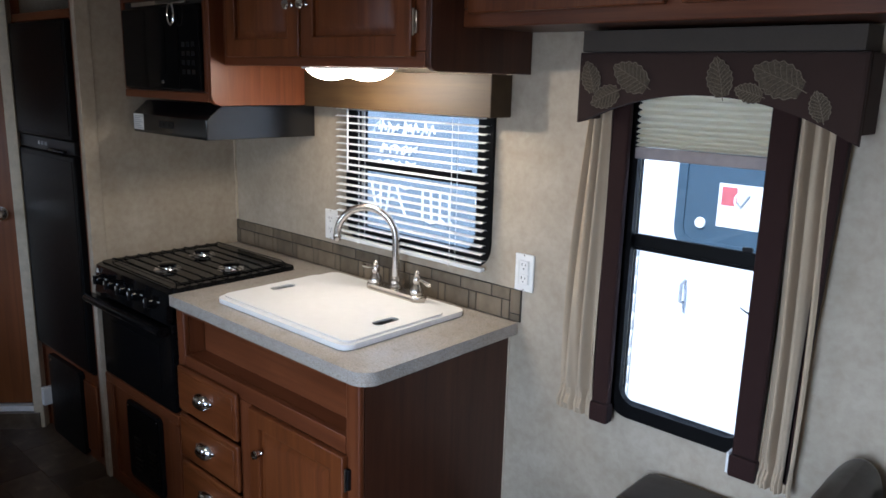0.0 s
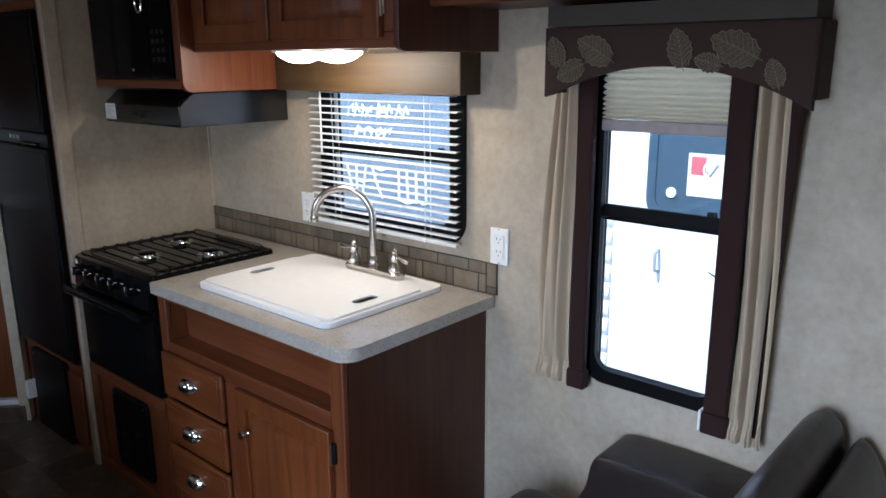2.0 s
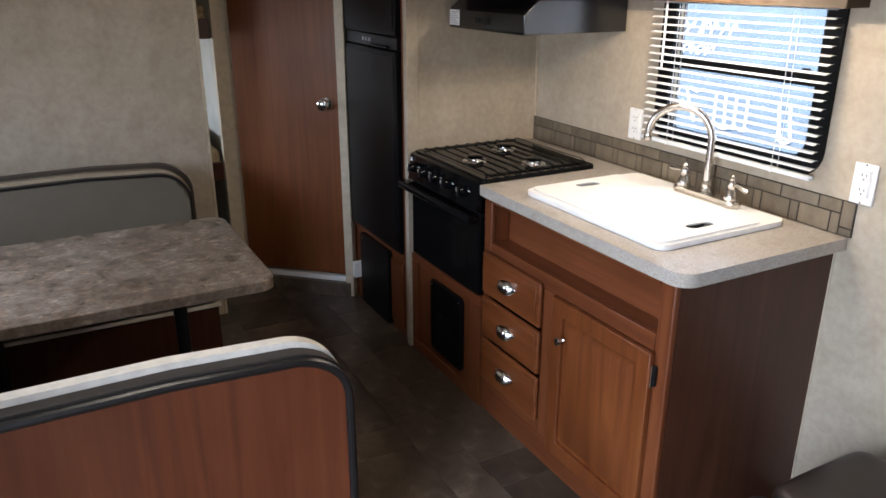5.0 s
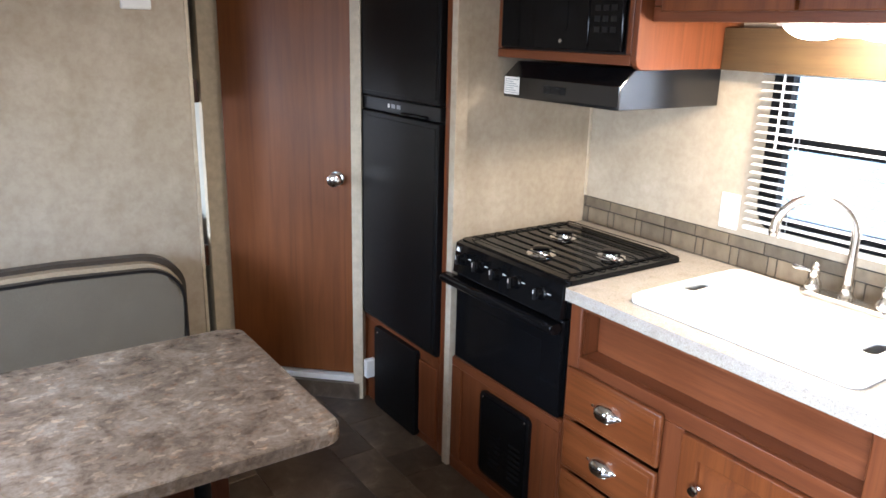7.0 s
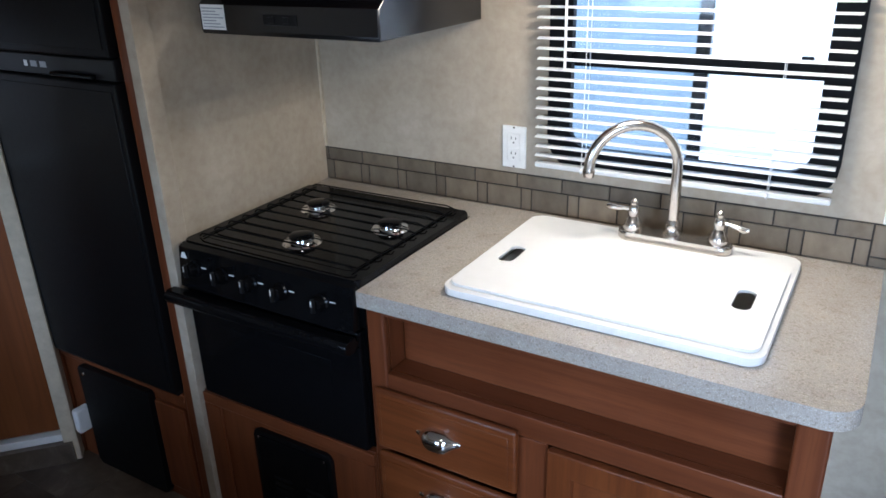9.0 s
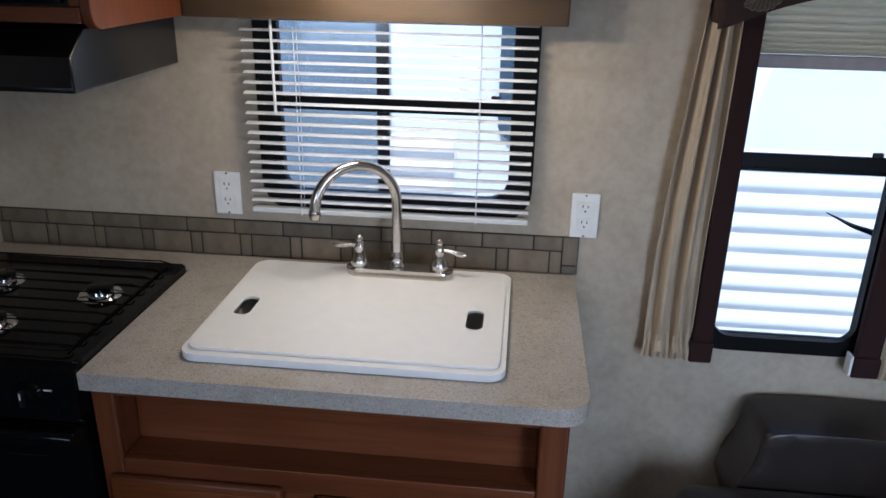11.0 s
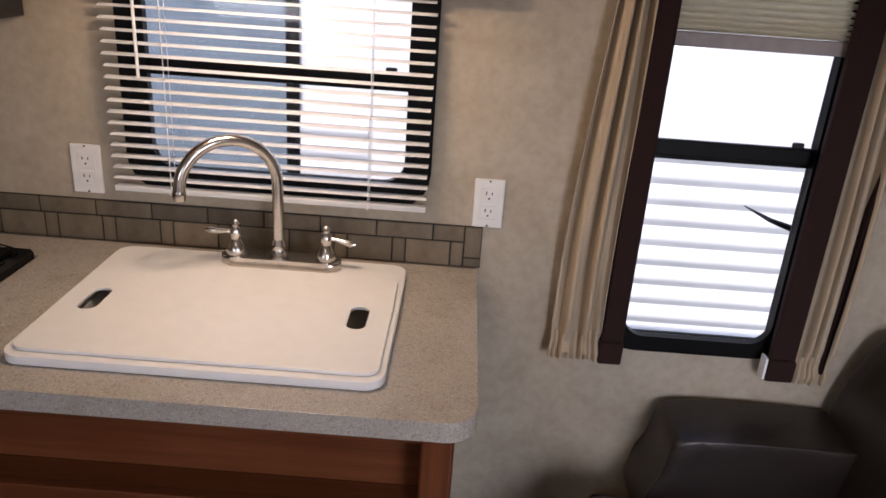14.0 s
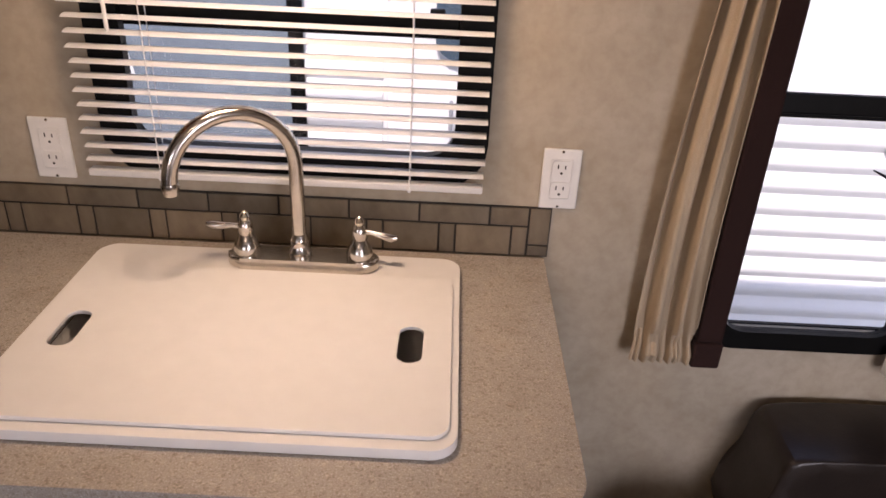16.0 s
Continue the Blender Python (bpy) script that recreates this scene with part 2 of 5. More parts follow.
M_BLIND = translucent_cloth("white_vinyl_slat", (0.84, 0.85, 0.86), (0.88, 0.89, 0.90), 0.4)
M_CREAM = fabric("cream_curtain_cloth", (0.42, 0.325, 0.220), (0.52, 0.42, 0.300))
M_BURG = fabric("dark_burgundy_cloth", (0.018, 0.0072, 0.0062), (0.030, 0.0120, 0.0100))
M_VAL = fabric("brown_valance_cloth", (0.030, 0.0165, 0.0132), (0.050, 0.0285, 0.0225))
M_LEAF = fabric("tan_leaf_embroidery", (0.055, 0.041, 0.027), (0.120, 0.092, 0.062), scale=420)
M_VEIN = fabric("pale_leaf_stitching", (0.14, 0.110, 0.076), (0.22, 0.178, 0.126), scale=500)
M_SHADE = translucent_cloth("cream_shade_cloth", (0.80, 0.75, 0.63), (0.87, 0.83, 0.73))
M_LEATHER = leather()
M_RIM = plain("black_vinyl_welt", (0.009, 0.008, 0.008), 0.34, scale=150, shine=0.4)
M_GUSSET = plain("brown_grey_vinyl", (0.036, 0.029, 0.023), 0.58, bump=0.1, scale=150, shine=0.3)
M_OLIVE = plain("olive_tan_vinyl", (0.040, 0.031, 0.023), 0.42, bump=0.1, scale=150)
M_TANV = plain("tan_vinyl", (0.33, 0.265, 0.18), 0.42, bump=0.1, scale=150)
M_CUSH = fabric("grey_bench_cloth", (0.122, 0.104, 0.077), (0.154, 0.133, 0.100))
M_CREAMV = plain("cream_vinyl", (0.70, 0.65, 0.56), 0.42)
M_GOLDV = wood("valance_board_vinyl", (0.050, 0.029, 0.0105), (0.064, 0.038, 0.0140), (0.078, 0.047, 0.0185), along="x", rough=0.50)
M_TRIM = plain("beige_trim", (0.52, 0.44, 0.32), 0.5)
M_TAUPE = fabric("dark_taupe", (0.060, 0.049, 0.039), (0.082, 0.068, 0.055))
M_GLASS = glass()
M_LIGHT = lit("frosted_light_lens", (1.0, 0.86, 0.66), 2.2)
M_BULB = lit("lit_frosted_lens", (1.0, 0.80, 0.56), 9.5)
M_HOOD = plain("hood_enamel", (0.004, 0.004, 0.005), 0.20, scale=3, shine=0.8)
M_DARK = plain("dark_hollow", (0.012, 0.009, 0.007), 0.8)
M_SIDING = plain("white_siding", (0.80, 0.80, 0.80), 0.4, vary=0.03, scale=4)
# opaque blue base colour stands in for sky mirrored in the tinted pane
M_BLUEG = plain("sky_coloured_glass", (0.165, 0.205, 0.240), 0.06, vary=0.15, scale=3, shine=1.0, coat=0.5)
M_BLUEH = plain("blue_grey_plastic", (0.050, 0.082, 0.112), 0.4)
M_PAINT = plain("white_window_paint", (0.85, 0.85, 0.85), 0.7)
M_RED = plain("red_print", (0.50, 0.11, 0.12), 0.5)
M_GREY = plain("grey_print", (0.30, 0.31, 0.33), 0.5)
M_GROUND = plain("gravel_ground", (0.30, 0.28, 0.25), 0.9, vary=0.4, scale=60, bump=0.6)
M_TAN = fabric("tan_patterned_ticking", (0.28, 0.20, 0.11), (0.44, 0.34, 0.20), scale=60)
M_BUNKW = plain("pale_bunk_wall", (0.44, 0.42, 0.36), 0.6, scale=8)
M_OVENG = plain("oven_door_glass", (0.004, 0.004, 0.0045), 0.12, shine=0.14)


# ---- mesh helpers ----
def keep_flat(bm):
    """Marks the faces square to an axis, which stay flat beside their rounded edges."""
    mark = bm.faces.layers.int.get("flat") or bm.faces.layers.int.new("flat")
    bm.normal_update()
    for f in bm.faces:
        if max(abs(c) for c in f.normal) > 0.9999:
            f[mark] = 1


def add_box(bm, x0, x1, y0, y1, z0, z1, bevel=0.0, seg=2):
    vs = [bm.verts.new((x, y, z)) for x in (x0, x1) for y in (y0, y1) for z in (z0, z1)]
    fs = [bm.faces.new([vs[i] for i in q]) for q in ((0, 1, 3, 2), (4, 6, 7, 5), (0, 4, 5, 1), (2, 3, 7, 6), (0, 2, 6, 4), (1, 5, 7, 3))]
    if bevel:
        es = list({e for f in fs for e in f.edges})
        bmesh.ops.bevel(bm, geom=es, offset=bevel, segments=seg, profile=0.5, affect="EDGES")
        keep_flat(bm)
    return bm


def box(x0, x1, y0, y1, z0, z1, bevel=0.0, seg=2):
    return add_box(bmesh.new(), min(x0, x1), max(x0, x1), min(y0, y1), max(y0, y1), min(z0, z1), max(z0, z1), bevel, seg)


def prism(points, axis, a, b, bevel=0.0, seg=2, bm=None):
    """A flat outline of (u, v) pairs drawn out along an axis from a to b. axis x: (y, z); y: (x, z); z: (x, y)."""
    bm = bm or bmesh.new()
    put = {"x": lambda u, v, w: (w, u, v), "y": lambda u, v, w: (u, w, v), "z": lambda u, v, w: (u, v, w)}[axis]
    lo = [bm.verts.new(put(u, v, a)) for u, v in points]
    hi = [bm.verts.new(put(u, v, b)) for u, v in points]
    fs = [bm.faces.new(lo), bm.faces.new(hi[::-1])]
    n = len(points)
    fs += [bm.faces.new((lo[i], hi[i], hi[(i + 1) % n], lo[(i + 1) % n])) for i in range(n)]
    if bevel:
        es = list({e for f in fs[:2] for e in f.edges})
        bmesh.ops.bevel(bm, geom=es, offset=bevel, segments=seg, profile=0.5, affect="EDGES")
        keep_flat(bm)
    return bm


def holed_slab(outer, holes, z0, z1):
    """A flat slab with openings right through it."""
    bm = bmesh.new()
    loops = {}
    for z in (z0, z1):
        edges = []
        for k, pts in enumerate([outer] + holes):
            vs = [bm.verts.new((u, v, z)) for u, v in pts]
            edges += [bm.edges.new((vs[i], vs[(i + 1) % len(vs)])) for i in range(len(vs))]
            loops[k, z] = vs
        bmesh.ops.triangle_fill(bm, use_beauty=True, use_dissolve=False, edges=edges)
    for k in range(len(holes) + 1):
        a, b = loops[k, z0], loops[k, z1]
        for i in range(len(a)):
            j = (i + 1) % len(a)
            bm.faces.new((a[i], a[j], b[j], b[i]))
    keep_flat(bm)
    return bm


def soften(ob, width, segments=3):
    m = ob.modifiers.new("soft_edge", "BEVEL")
    m.width, m.segments, m.limit_method, m.angle_limit = width, segments, "ANGLE", radians(50)
    return ob


def round_rect(x0, x1, y0, y1, r, seg=6):
    out = []
    for cx, cy, a0 in ((x1 - r, y1 - r, 0), (x0 + r, y1 - r, 90), (x0 + r, y0 + r, 180), (x1 - r, y0 + r, 270)):
        out += [(cx + r * math.cos(radians(a0 + 90 * i / seg)), cy + r * math.sin(radians(a0 + 90 * i / seg))) for i in range(seg + 1)]
    return out


def ring_frame(outer, inner, axis, a, b):
    """A frame between two outlines with the same number of points."""
    bm = bmesh.new()
    put = {"x": lambda u, v, w: (w, u, v), "y": lambda u, v, w: (u, w, v), "z": lambda u, v, w: (u, v, w)}[axis]
    rows = [[bm.verts.new(put(u, v, w)) for u, v in pts] for pts, w in ((outer, a), (outer, b), (inner, b), (inner, a))]
    n = len(outer)
    for k in range(4):
        p, q = rows[k], rows[(k + 1) % 4]
        for i in range(n):
            bm.faces.new((p[i], p[(i + 1) % n], q[(i + 1) % n], q[i]))
    return bm


def tube(points, radii, seg=14, bm=None, caps=True):
    bm = bm or bmesh.new()
    pts = [Vector(p) for p in points]
    radii = radii if isinstance(radii, (list, tuple)) else [radii] * len(pts)
    side = None
    rows = []
    for i, p in enumerate(pts):
        d = (pts[min(i + 1, len(pts) - 1)] - pts[max(i - 1, 0)]).normalized()
        side = (d.orthogonal() if side is None else side - d * side.dot(d)).normalized()
        up = d.cross(side)
        rows.append([bm.verts.new(p + (side * math.cos(2 * math.pi * k / seg) + up * math.sin(2 * math.pi * k / seg)) * radii[i]) for k in range(seg)])
    for a, b in zip(rows, rows[1:]):
        for k in range(seg):
            bm.faces.new((a[k], a[(k + 1) % seg], b[(k + 1) % seg], b[k]))
    if caps:
        bm.faces.new(rows[0][::-1])
        bm.faces.new(rows[-1])
    return bm


def spin(center, direction, profile, seg=18):
    """A turned shape. profile: pairs of (distance along the direction, radius)."""
    bm = bmesh.new()
    c, d = Vector(center), Vector(direction).normalized()
    s = d.orthogonal().normalized()
    u = d.cross(s)
    rows = [[bm.verts.new(c + d * h + (s * math.cos(2 * math.pi * k / seg) + u * math.sin(2 * math.pi * k / seg)) * max(r, 0.0003)) for k in range(seg)] for h, r in profile]
    for a, b in zip(rows, rows[1:]):
        for k in range(seg):
            bm.faces.new((a[k], a[(k + 1) % seg], b[(k + 1) % seg], b[k]))
    bm.faces.new(rows[0][::-1])
    bm.faces.new(rows[-1])
    return bm


def mesh_of(name, bm, mat, crease=0.6):
    bmesh.ops.recalc_face_normals(bm, faces=bm.faces[:])
    mark = bm.faces.layers.int.get("flat")
    for f in bm.faces:
        f.smooth = not (mark and f[mark])
    for e in bm.edges:
        e.smooth = len(e.link_faces) == 2 and e.calc_face_angle(0) < crease
    me = bpy.data.meshes.new(name)
    bm.to_mesh(me)
    bm.free()
    me.materials.append(mat)
    return me


def part(name, bm, mat, parent, label=""):
    ob = new(name, mesh_of(name, bm, mat))
    ob.parent = parent
    ob.matrix_parent_inverse = parent.matrix_world.inverted()
    return tagged(ob, label)


def solid(name, bm, mat, label="", category="", kind="", group=""):
    return tagged(new(name, mesh_of(name, bm, mat)), label, category, group, kind)


def thing(name, at, label, category, group="", kind=""):
    ob = new(name)
    ob.empty_display_size = 0.05
    ob.matrix_world = Matrix.Translation(at)
    bpy.context.view_layer.update()
    return tagged(ob, label, category, group, kind)


def shared(name, me, at, parent, turn=0.0):
    """One more piece on shared mesh data."""
    ob = new(name, me)
    ob.parent = parent
    ob.matrix_parent_inverse = parent.matrix_world.inverted()
    ob.matrix_basis = pose(*at, 0, 0, turn)
    return ob


# ---- structure ----
CEIL = 2.08


def wall_with_holes(x0, x1, y0, y1, z0, z1, holes):
    """A wall along x with rectangular openings (hx0, hx1, hz0, hz1)."""
    bm = bmesh.new()
    xs = sorted({x0, x1, *[h[0] for h in holes], *[h[1] for h in holes]})
    for a, b in zip(xs, xs[1:]):
        z = z0
        for h in sorted((h for h in holes if h[0] <= a and b <= h[1]), key=lambda h: h[2]):
            add_box(bm, a, b, y0, y1, z, h[2])
            z = h[3]
        add_box(bm, a, b, y0, y1, z, z1)
    bmesh.ops.remove_doubles(bm, verts=bm.verts[:], dist=0.0001)
    inner = [f for f in bm.faces if sum(1 for g in bm.faces if g is not f and set(g.verts) == set(f.verts))]
    bmesh.ops.delete(bm, geom=inner, context="FACES")
    return bm


K = (0.79, 1.406, 1.07, 1.58)      # kitchen window opening
R = (1.905, 2.295, 0.737, 1.66)     # side window opening
solid("wall_north", wall_with_holes(-2.3, 3.6, 0.0, 0.05, -0.02, CEIL, [K, R]), M_WALL, "mottled beige papered wall", "wall", "structure")
solid("wall_south", wall_with_holes(-2.3, 3.6, -2.86, -2.80, -0.02, CEIL, [(2.15, 2.85, 0.22, 1.88), (-0.02, 0.74, 1.02, 1.58), (-1.97, -1.43, 0.88, 1.32)]), M_WALL, "mottled beige papered wall", "wall", "structure")
solid("wall_east", box(3.6, 3.65, -2.86, 0.05, -0.02, CEIL), M_WALL, "mottled beige papered wall", "wall", "structure")
solid("wall_west", box(-2.35, -2.3, -2.86, 0.05, -0.02, CEIL), M_BUNKW, "pale bunk room wall", "wall", "structure")
solid("ceiling", box(-2.35, 3.65, -2.86, 0.05, CEIL, CEIL + 0.06), plain("ceiling_panel", (0.62, 0.59, 0.53), 0.6, scale=12), "pale cream ceiling panel", "ceiling", "structure")
solid("wall_pantry_side", box(-0.030, 0.0, -0.585, -0.001, 0, CEIL - 0.001), M_WALL, "beige papered side wall beside the range", "wall", "structure")
solid("trim_corner_strip", box(-0.030, 0.004, -0.640, -0.586, 0, CEIL - 0.002, 0.003), M_WALL, "beige corner strip at the end of the wall", "trim", "structure")
solid("trim_wall_seam", box(0.0005, 0.008, -0.009, -0.0005, 1.005, 1.40), M_TRIM, "thin beige strip in the wall corner", "trim", "structure")
solid("trim_cabinet_seam", box(1.5275, 1.531, -0.006, -0.0005, 0.0, 0.86), M_TRIM, "thin beige caulk line beside the cabinet", "trim", "structure")
# out-of-view outer skin, white so that it lightens the neighbour pane's reflection
solid("wall_outside_skin", wall_with_holes(-2.3, 3.6, 0.0505, 0.062, -0.45, 2.2, [(0.74, 1.47, 1.02, 1.63), (1.87, 2.33, 0.70, 1.70)]), M_SIDING, "unseen white outer skin, added to be mirrored in the neighbour's pane", "wall", "structure")


# ---- windows ----
def window(name, hole, rail, label, r=0.05, lip=0.035, inset=0.025):
    x0, x1, z0, z1 = hole
    w = thing(name, ((x0 + x1) / 2, 0.0, z0), label, "window", kind="structure")
    outer, inner = round_rect(x0 - lip, x1 + lip, z0 - lip, z1 + lip, r + lip), round_rect(x0 + inset, x1 - inset, z0 + inset, z1 - inset, r)
    mid = round_rect(x0 + 0.002, x1 - 0.002, z0 + 0.002, z1 - 0.002, 0.004)
    part("window_frame", ring_frame(outer, inner, "y", -0.012, -0.0005), M_FRAMEB, w)
    part("frame_channel", ring_frame(mid, inner, "y", 0.0, 0.010), M_FRAMEB, w)
    part("outer_frame", ring_frame(outer, mid, "y", 0.0505, 0.060), M_FRAMEB, w)
    part("meeting_rail", box(x0 + 0.003, x1 - 0.003, 0.012, 0.030, rail[0], rail[1], 0.004), M_FRAMEB, w)
    part("meeting_rail", box(x0 + 0.0255, x1 - 0.0255, -0.004, 0.0100, rail[0] + 0.012, rail[1] + 0.006, 0.003), M_FRAMEB, w)
    part("latch", box(x1 - 0.075, x1 - 0.05, -0.014, -0.0045, rail[1] + 0.006, rail[1] + 0.02, 0.003), M_BLACKP, w)
    for a, b in ((z0 + 0.01, rail[0] + 0.004), (rail[1] - 0.004, z1 - 0.01)):
        pane = part("pane", box(x0 + 0.004, x1 - 0.004, 0.0105, 0.0115, a, b), M_GLASS, w)
        pane.visible_shadow = False
    return w


window("window_1", K, (1.296, 1.330), "black-framed kitchen window with rounded corners")
window("window_2", R, (1.190, 1.232), "tall black-framed window with a sliding sash", 0.05, 0.02, 0.02)


def rear_window(name, x0, x1, z0, z1):
    w = thing(name, ((x0 + x1) / 2, -2.83, z0), "assumed, unseen black-framed window in the far side wall", "window", kind="structure")
    part("window_frame", ring_frame(round_rect(x0 - 0.05, x1 + 0.05, z0 - 0.05, z1 + 0.05, 0.03), round_rect(x0 + 0.02, x1 - 0.02, z0 + 0.02, z1 - 0.02, 0.03), "y", -2.7995, -2.785), M_FRAMEB, w)


# doorway and rear windows are unseen, assumed as openings for the daylight lamps
entry = thing("door_1", (2.5, -2.83, 0.2), "assumed, unseen open entry doorway with a slim black frame", "doorway", kind="structure")
part("door_frame", ring_frame(round_rect(2.10, 2.90, 0.17, 1.93, 0.03), round_rect(2.16, 2.84, 0.23, 1.87, 0.03), "y", -2.7995, -2.785), M_FRAMEB, entry)
rear_window("window_3", -0.02, 0.74, 1.02, 1.58)
rear_window("window_4", -1.97, -1.43, 0.88, 1.32)


def blind():
    b = thing("window_blind", (1.085, -0.03, 1.52), "white vinyl mini blind with tilted slats", "window blind")
    x0, x1 = 0.735, 1.435
    bm = bmesh.new()
    n, d = 5, 0.025
    tilt = radians(7)
    prof = [(-d / 2 + d * i / n, 0.0022 * (1 - (2 * i / n - 1) ** 2)) for i in range(n + 1)]
    rot = [(u * math.cos(tilt) - v * math.sin(tilt), u * math.sin(tilt) + v * math.cos(tilt)) for u, v in prof]
    pts = rot + [(u, v - 0.0006) for u, v in rot[::-1]]
    slat = mesh_of("slat", prism(pts, "x", x0, x1, bm=bm), M_BLIND)
    z, k = 1.072, 0
    while z < 1.53:
        o = shared("slat", slat, (0.0015 * math.sin(k * 2.1), -0.033, z + 0.0006 * math.sin(k * 5.3)), b, 0)
        o.matrix_basis = pose(0.0015 * math.sin(k * 2.1), -0.033, z, 0.8 * math.sin(k * 3.7), 0, 0)
        z += 0.0246
        k += 1
    part("bottom_rail", box(x0, x1, -0.045, -0.022, 1.040, 1.053, 0.003), M_BLIND, b)
    part("head_rail", box(x0, x1, -0.047, -0.018, 1.535, 1.562, 0.002), M_BLIND, b)
    for cx in (0.865, 1.305):
        for cy in (-0.0475, -0.0195):
            part("ladder_cord", tube([(cx, cy, 1.045), (cx + 0.001, cy, 1.3), (cx, cy, 1.54)], 0.0009, 6), M_BLIND, b)
        part("pull_knot", spin((cx, -0.050, 1.040), (0, 0, 1), [(0, 0.002), (0.006, 0.005), (0.012, 0.002)], 8), M_BLIND, b)
    part("tilt_wand", tube([(0.815, -0.056, 1.53), (0.816, -0.058, 1.30)], 0.0035, 8), M_BLIND, b, "white tilt wand")


blind()


def curtain(name, x0, x1, z0, z1, label, seed, drift=0.0):
    """drift: how far the free edge swings in towards the top."""
    rnd = random.Random(seed)
    ph = [rnd.uniform(0, 6.28) for _ in range(4)]
    bm = bmesh.new()
    nu, nz = 110, 40
    rows = []
    for j in range(nz + 1):
        v = j / nz
        z = z0 + (z1 - z0) * v
        gather = math.exp(-((z - z0 - 0.052) / 0.016) ** 2)
        flare = max(0.0, 1 - (z - z0) / 0.055)
        row = []
        for i in range(nu + 1):
            u = i / nu
            fold = 0.017 * math.sin(u * 14.5 + ph[0] + 0.9 * math.sin(v * 2.2 + ph[1]) + 1.2 * math.sin(u * 4 + ph[3])) + 0.006 * math.sin(u * 31 + ph[2] + v * 2.5)
            ruffle = 0.0045 * math.sin(u * 54 + ph[3] + 1.5 * math.sin(u * 9)) * (gather * 1.2 + flare * 1.5) - 0.016 * flare * (1 - flare) * 2
            y = -0.046 + fold * (1 - 0.75 * max(gather, flare)) + ruffle + 0.010 * gather
            narrow = 1 + 0.06 * flare - 0.06 * gather - 0.10 * max(0, v - 0.6)
            x = (x0 + x1) / 2 + (u - 0.5) * (x1 - x0) * narrow + 0.004 * math.sin(v * 5 + ph[1]) + drift * v * v * (1 - u)
            row.append(bm.verts.new((x, min(y, -0.022), z + 0.0025 * math.sin(u * 17 + ph[2]) * flare)))
        rows.append(row)
    for a, b in zip(rows, rows[1:]):
        for i in range(nu):
            bm.faces.new((a[i], a[i + 1], b[i + 1], b[i]))
    c = thing(name, ((x0 + x1) / 2, -0.03, z0), label, "curtain", "curtains beside the tall window")
    cloth = part("cloth", bm, M_CREAM, c)
    s = cloth.modifiers.new("thickness", "SOLIDIFY")
    s.thickness = 0.002
    return c


def border(c, x0, x1, z0, z1):
    bm = prism([(x0, z0 + 0.052), (x1, z0 + 0.052), (x1, z1), (x0, z1)], "y", -0.060, -0.036, 0.006)
    part("border", bm, M_BURG, c, "dark burgundy cloth border")
    part("border_cuff", box(x0 - 0.004, x1 + 0.003, -0.064, -0.028, z0 - 0.006, z0 + 0.051, 0.006), M_BURG, c, "dark burgundy cuff")


left_c = curtain("curtain", 1.752, 1.868, 0.702, 1.60, "gathered cream curtain with a dark border", 3, 0.042)
border(left_c, 1.868, 1.918, 0.706, 1.61)
right_c = curtain("curtain", 2.326, 2.412, 0.682, 1.60, "gathered cream curtain with a dark border", 8)
border(right_c, 2.268, 2.328, 0.692, 1.61)
part("outer_border", prism([(2.392, 0.712), (2.399, 0.710), (2.438, 1.61), (2.406, 1.61)], "y", -0.058, -0.030, 0.006), M_BURG, right_c, "dark burgundy outer hem")
part("tag", box(2.2575, 2.2635, -0.060, -0.030, 0.692, 0.745), M_WHITE, right_c, "white cloth tag at the cuff")


def leaf_half(v):
    """Half the width of the leaf at the height v from stem to tip."""
    return 0.60 * math.sin(math.pi * min(1, 0.08 + v * 0.92)) ** 0.7 * (1 - 0.30 * v)


def leaf(cx, cz, size, turn, y):
    """A raised broad leaf with a scalloped outline, pointing along the turn."""
    bm = bmesh.new()
    ca, sa = math.cos(radians(turn)), math.sin(radians(turn))

    def at(u, w, h=0.0):
        return bm.verts.new((cx + (u * ca - w * sa) * size, y - h, cz + (u * sa + w * ca) * size))
    n = 24
    rib, left, right = [], [], []
    for i in range(n + 1):
        v = i / n
        half = max(leaf_half(v) + 0.035 * math.cos(i * math.pi / 2), 0.015)
        w = -0.8 + 1.6 * v
        rib.append(at(0.06 * math.sin(v * 3), w, 0.0022))
        left.append(at(-half, w + 0.16 * half, 0.0004))
        right.append(at(half, w + 0.16 * half, 0.0004))
    for i in range(n):
        bm.faces.new((rib[i], left[i], left[i + 1], rib[i + 1]))
        bm.faces.new((rib[i], rib[i + 1], right[i + 1], right[i]))
    return bm


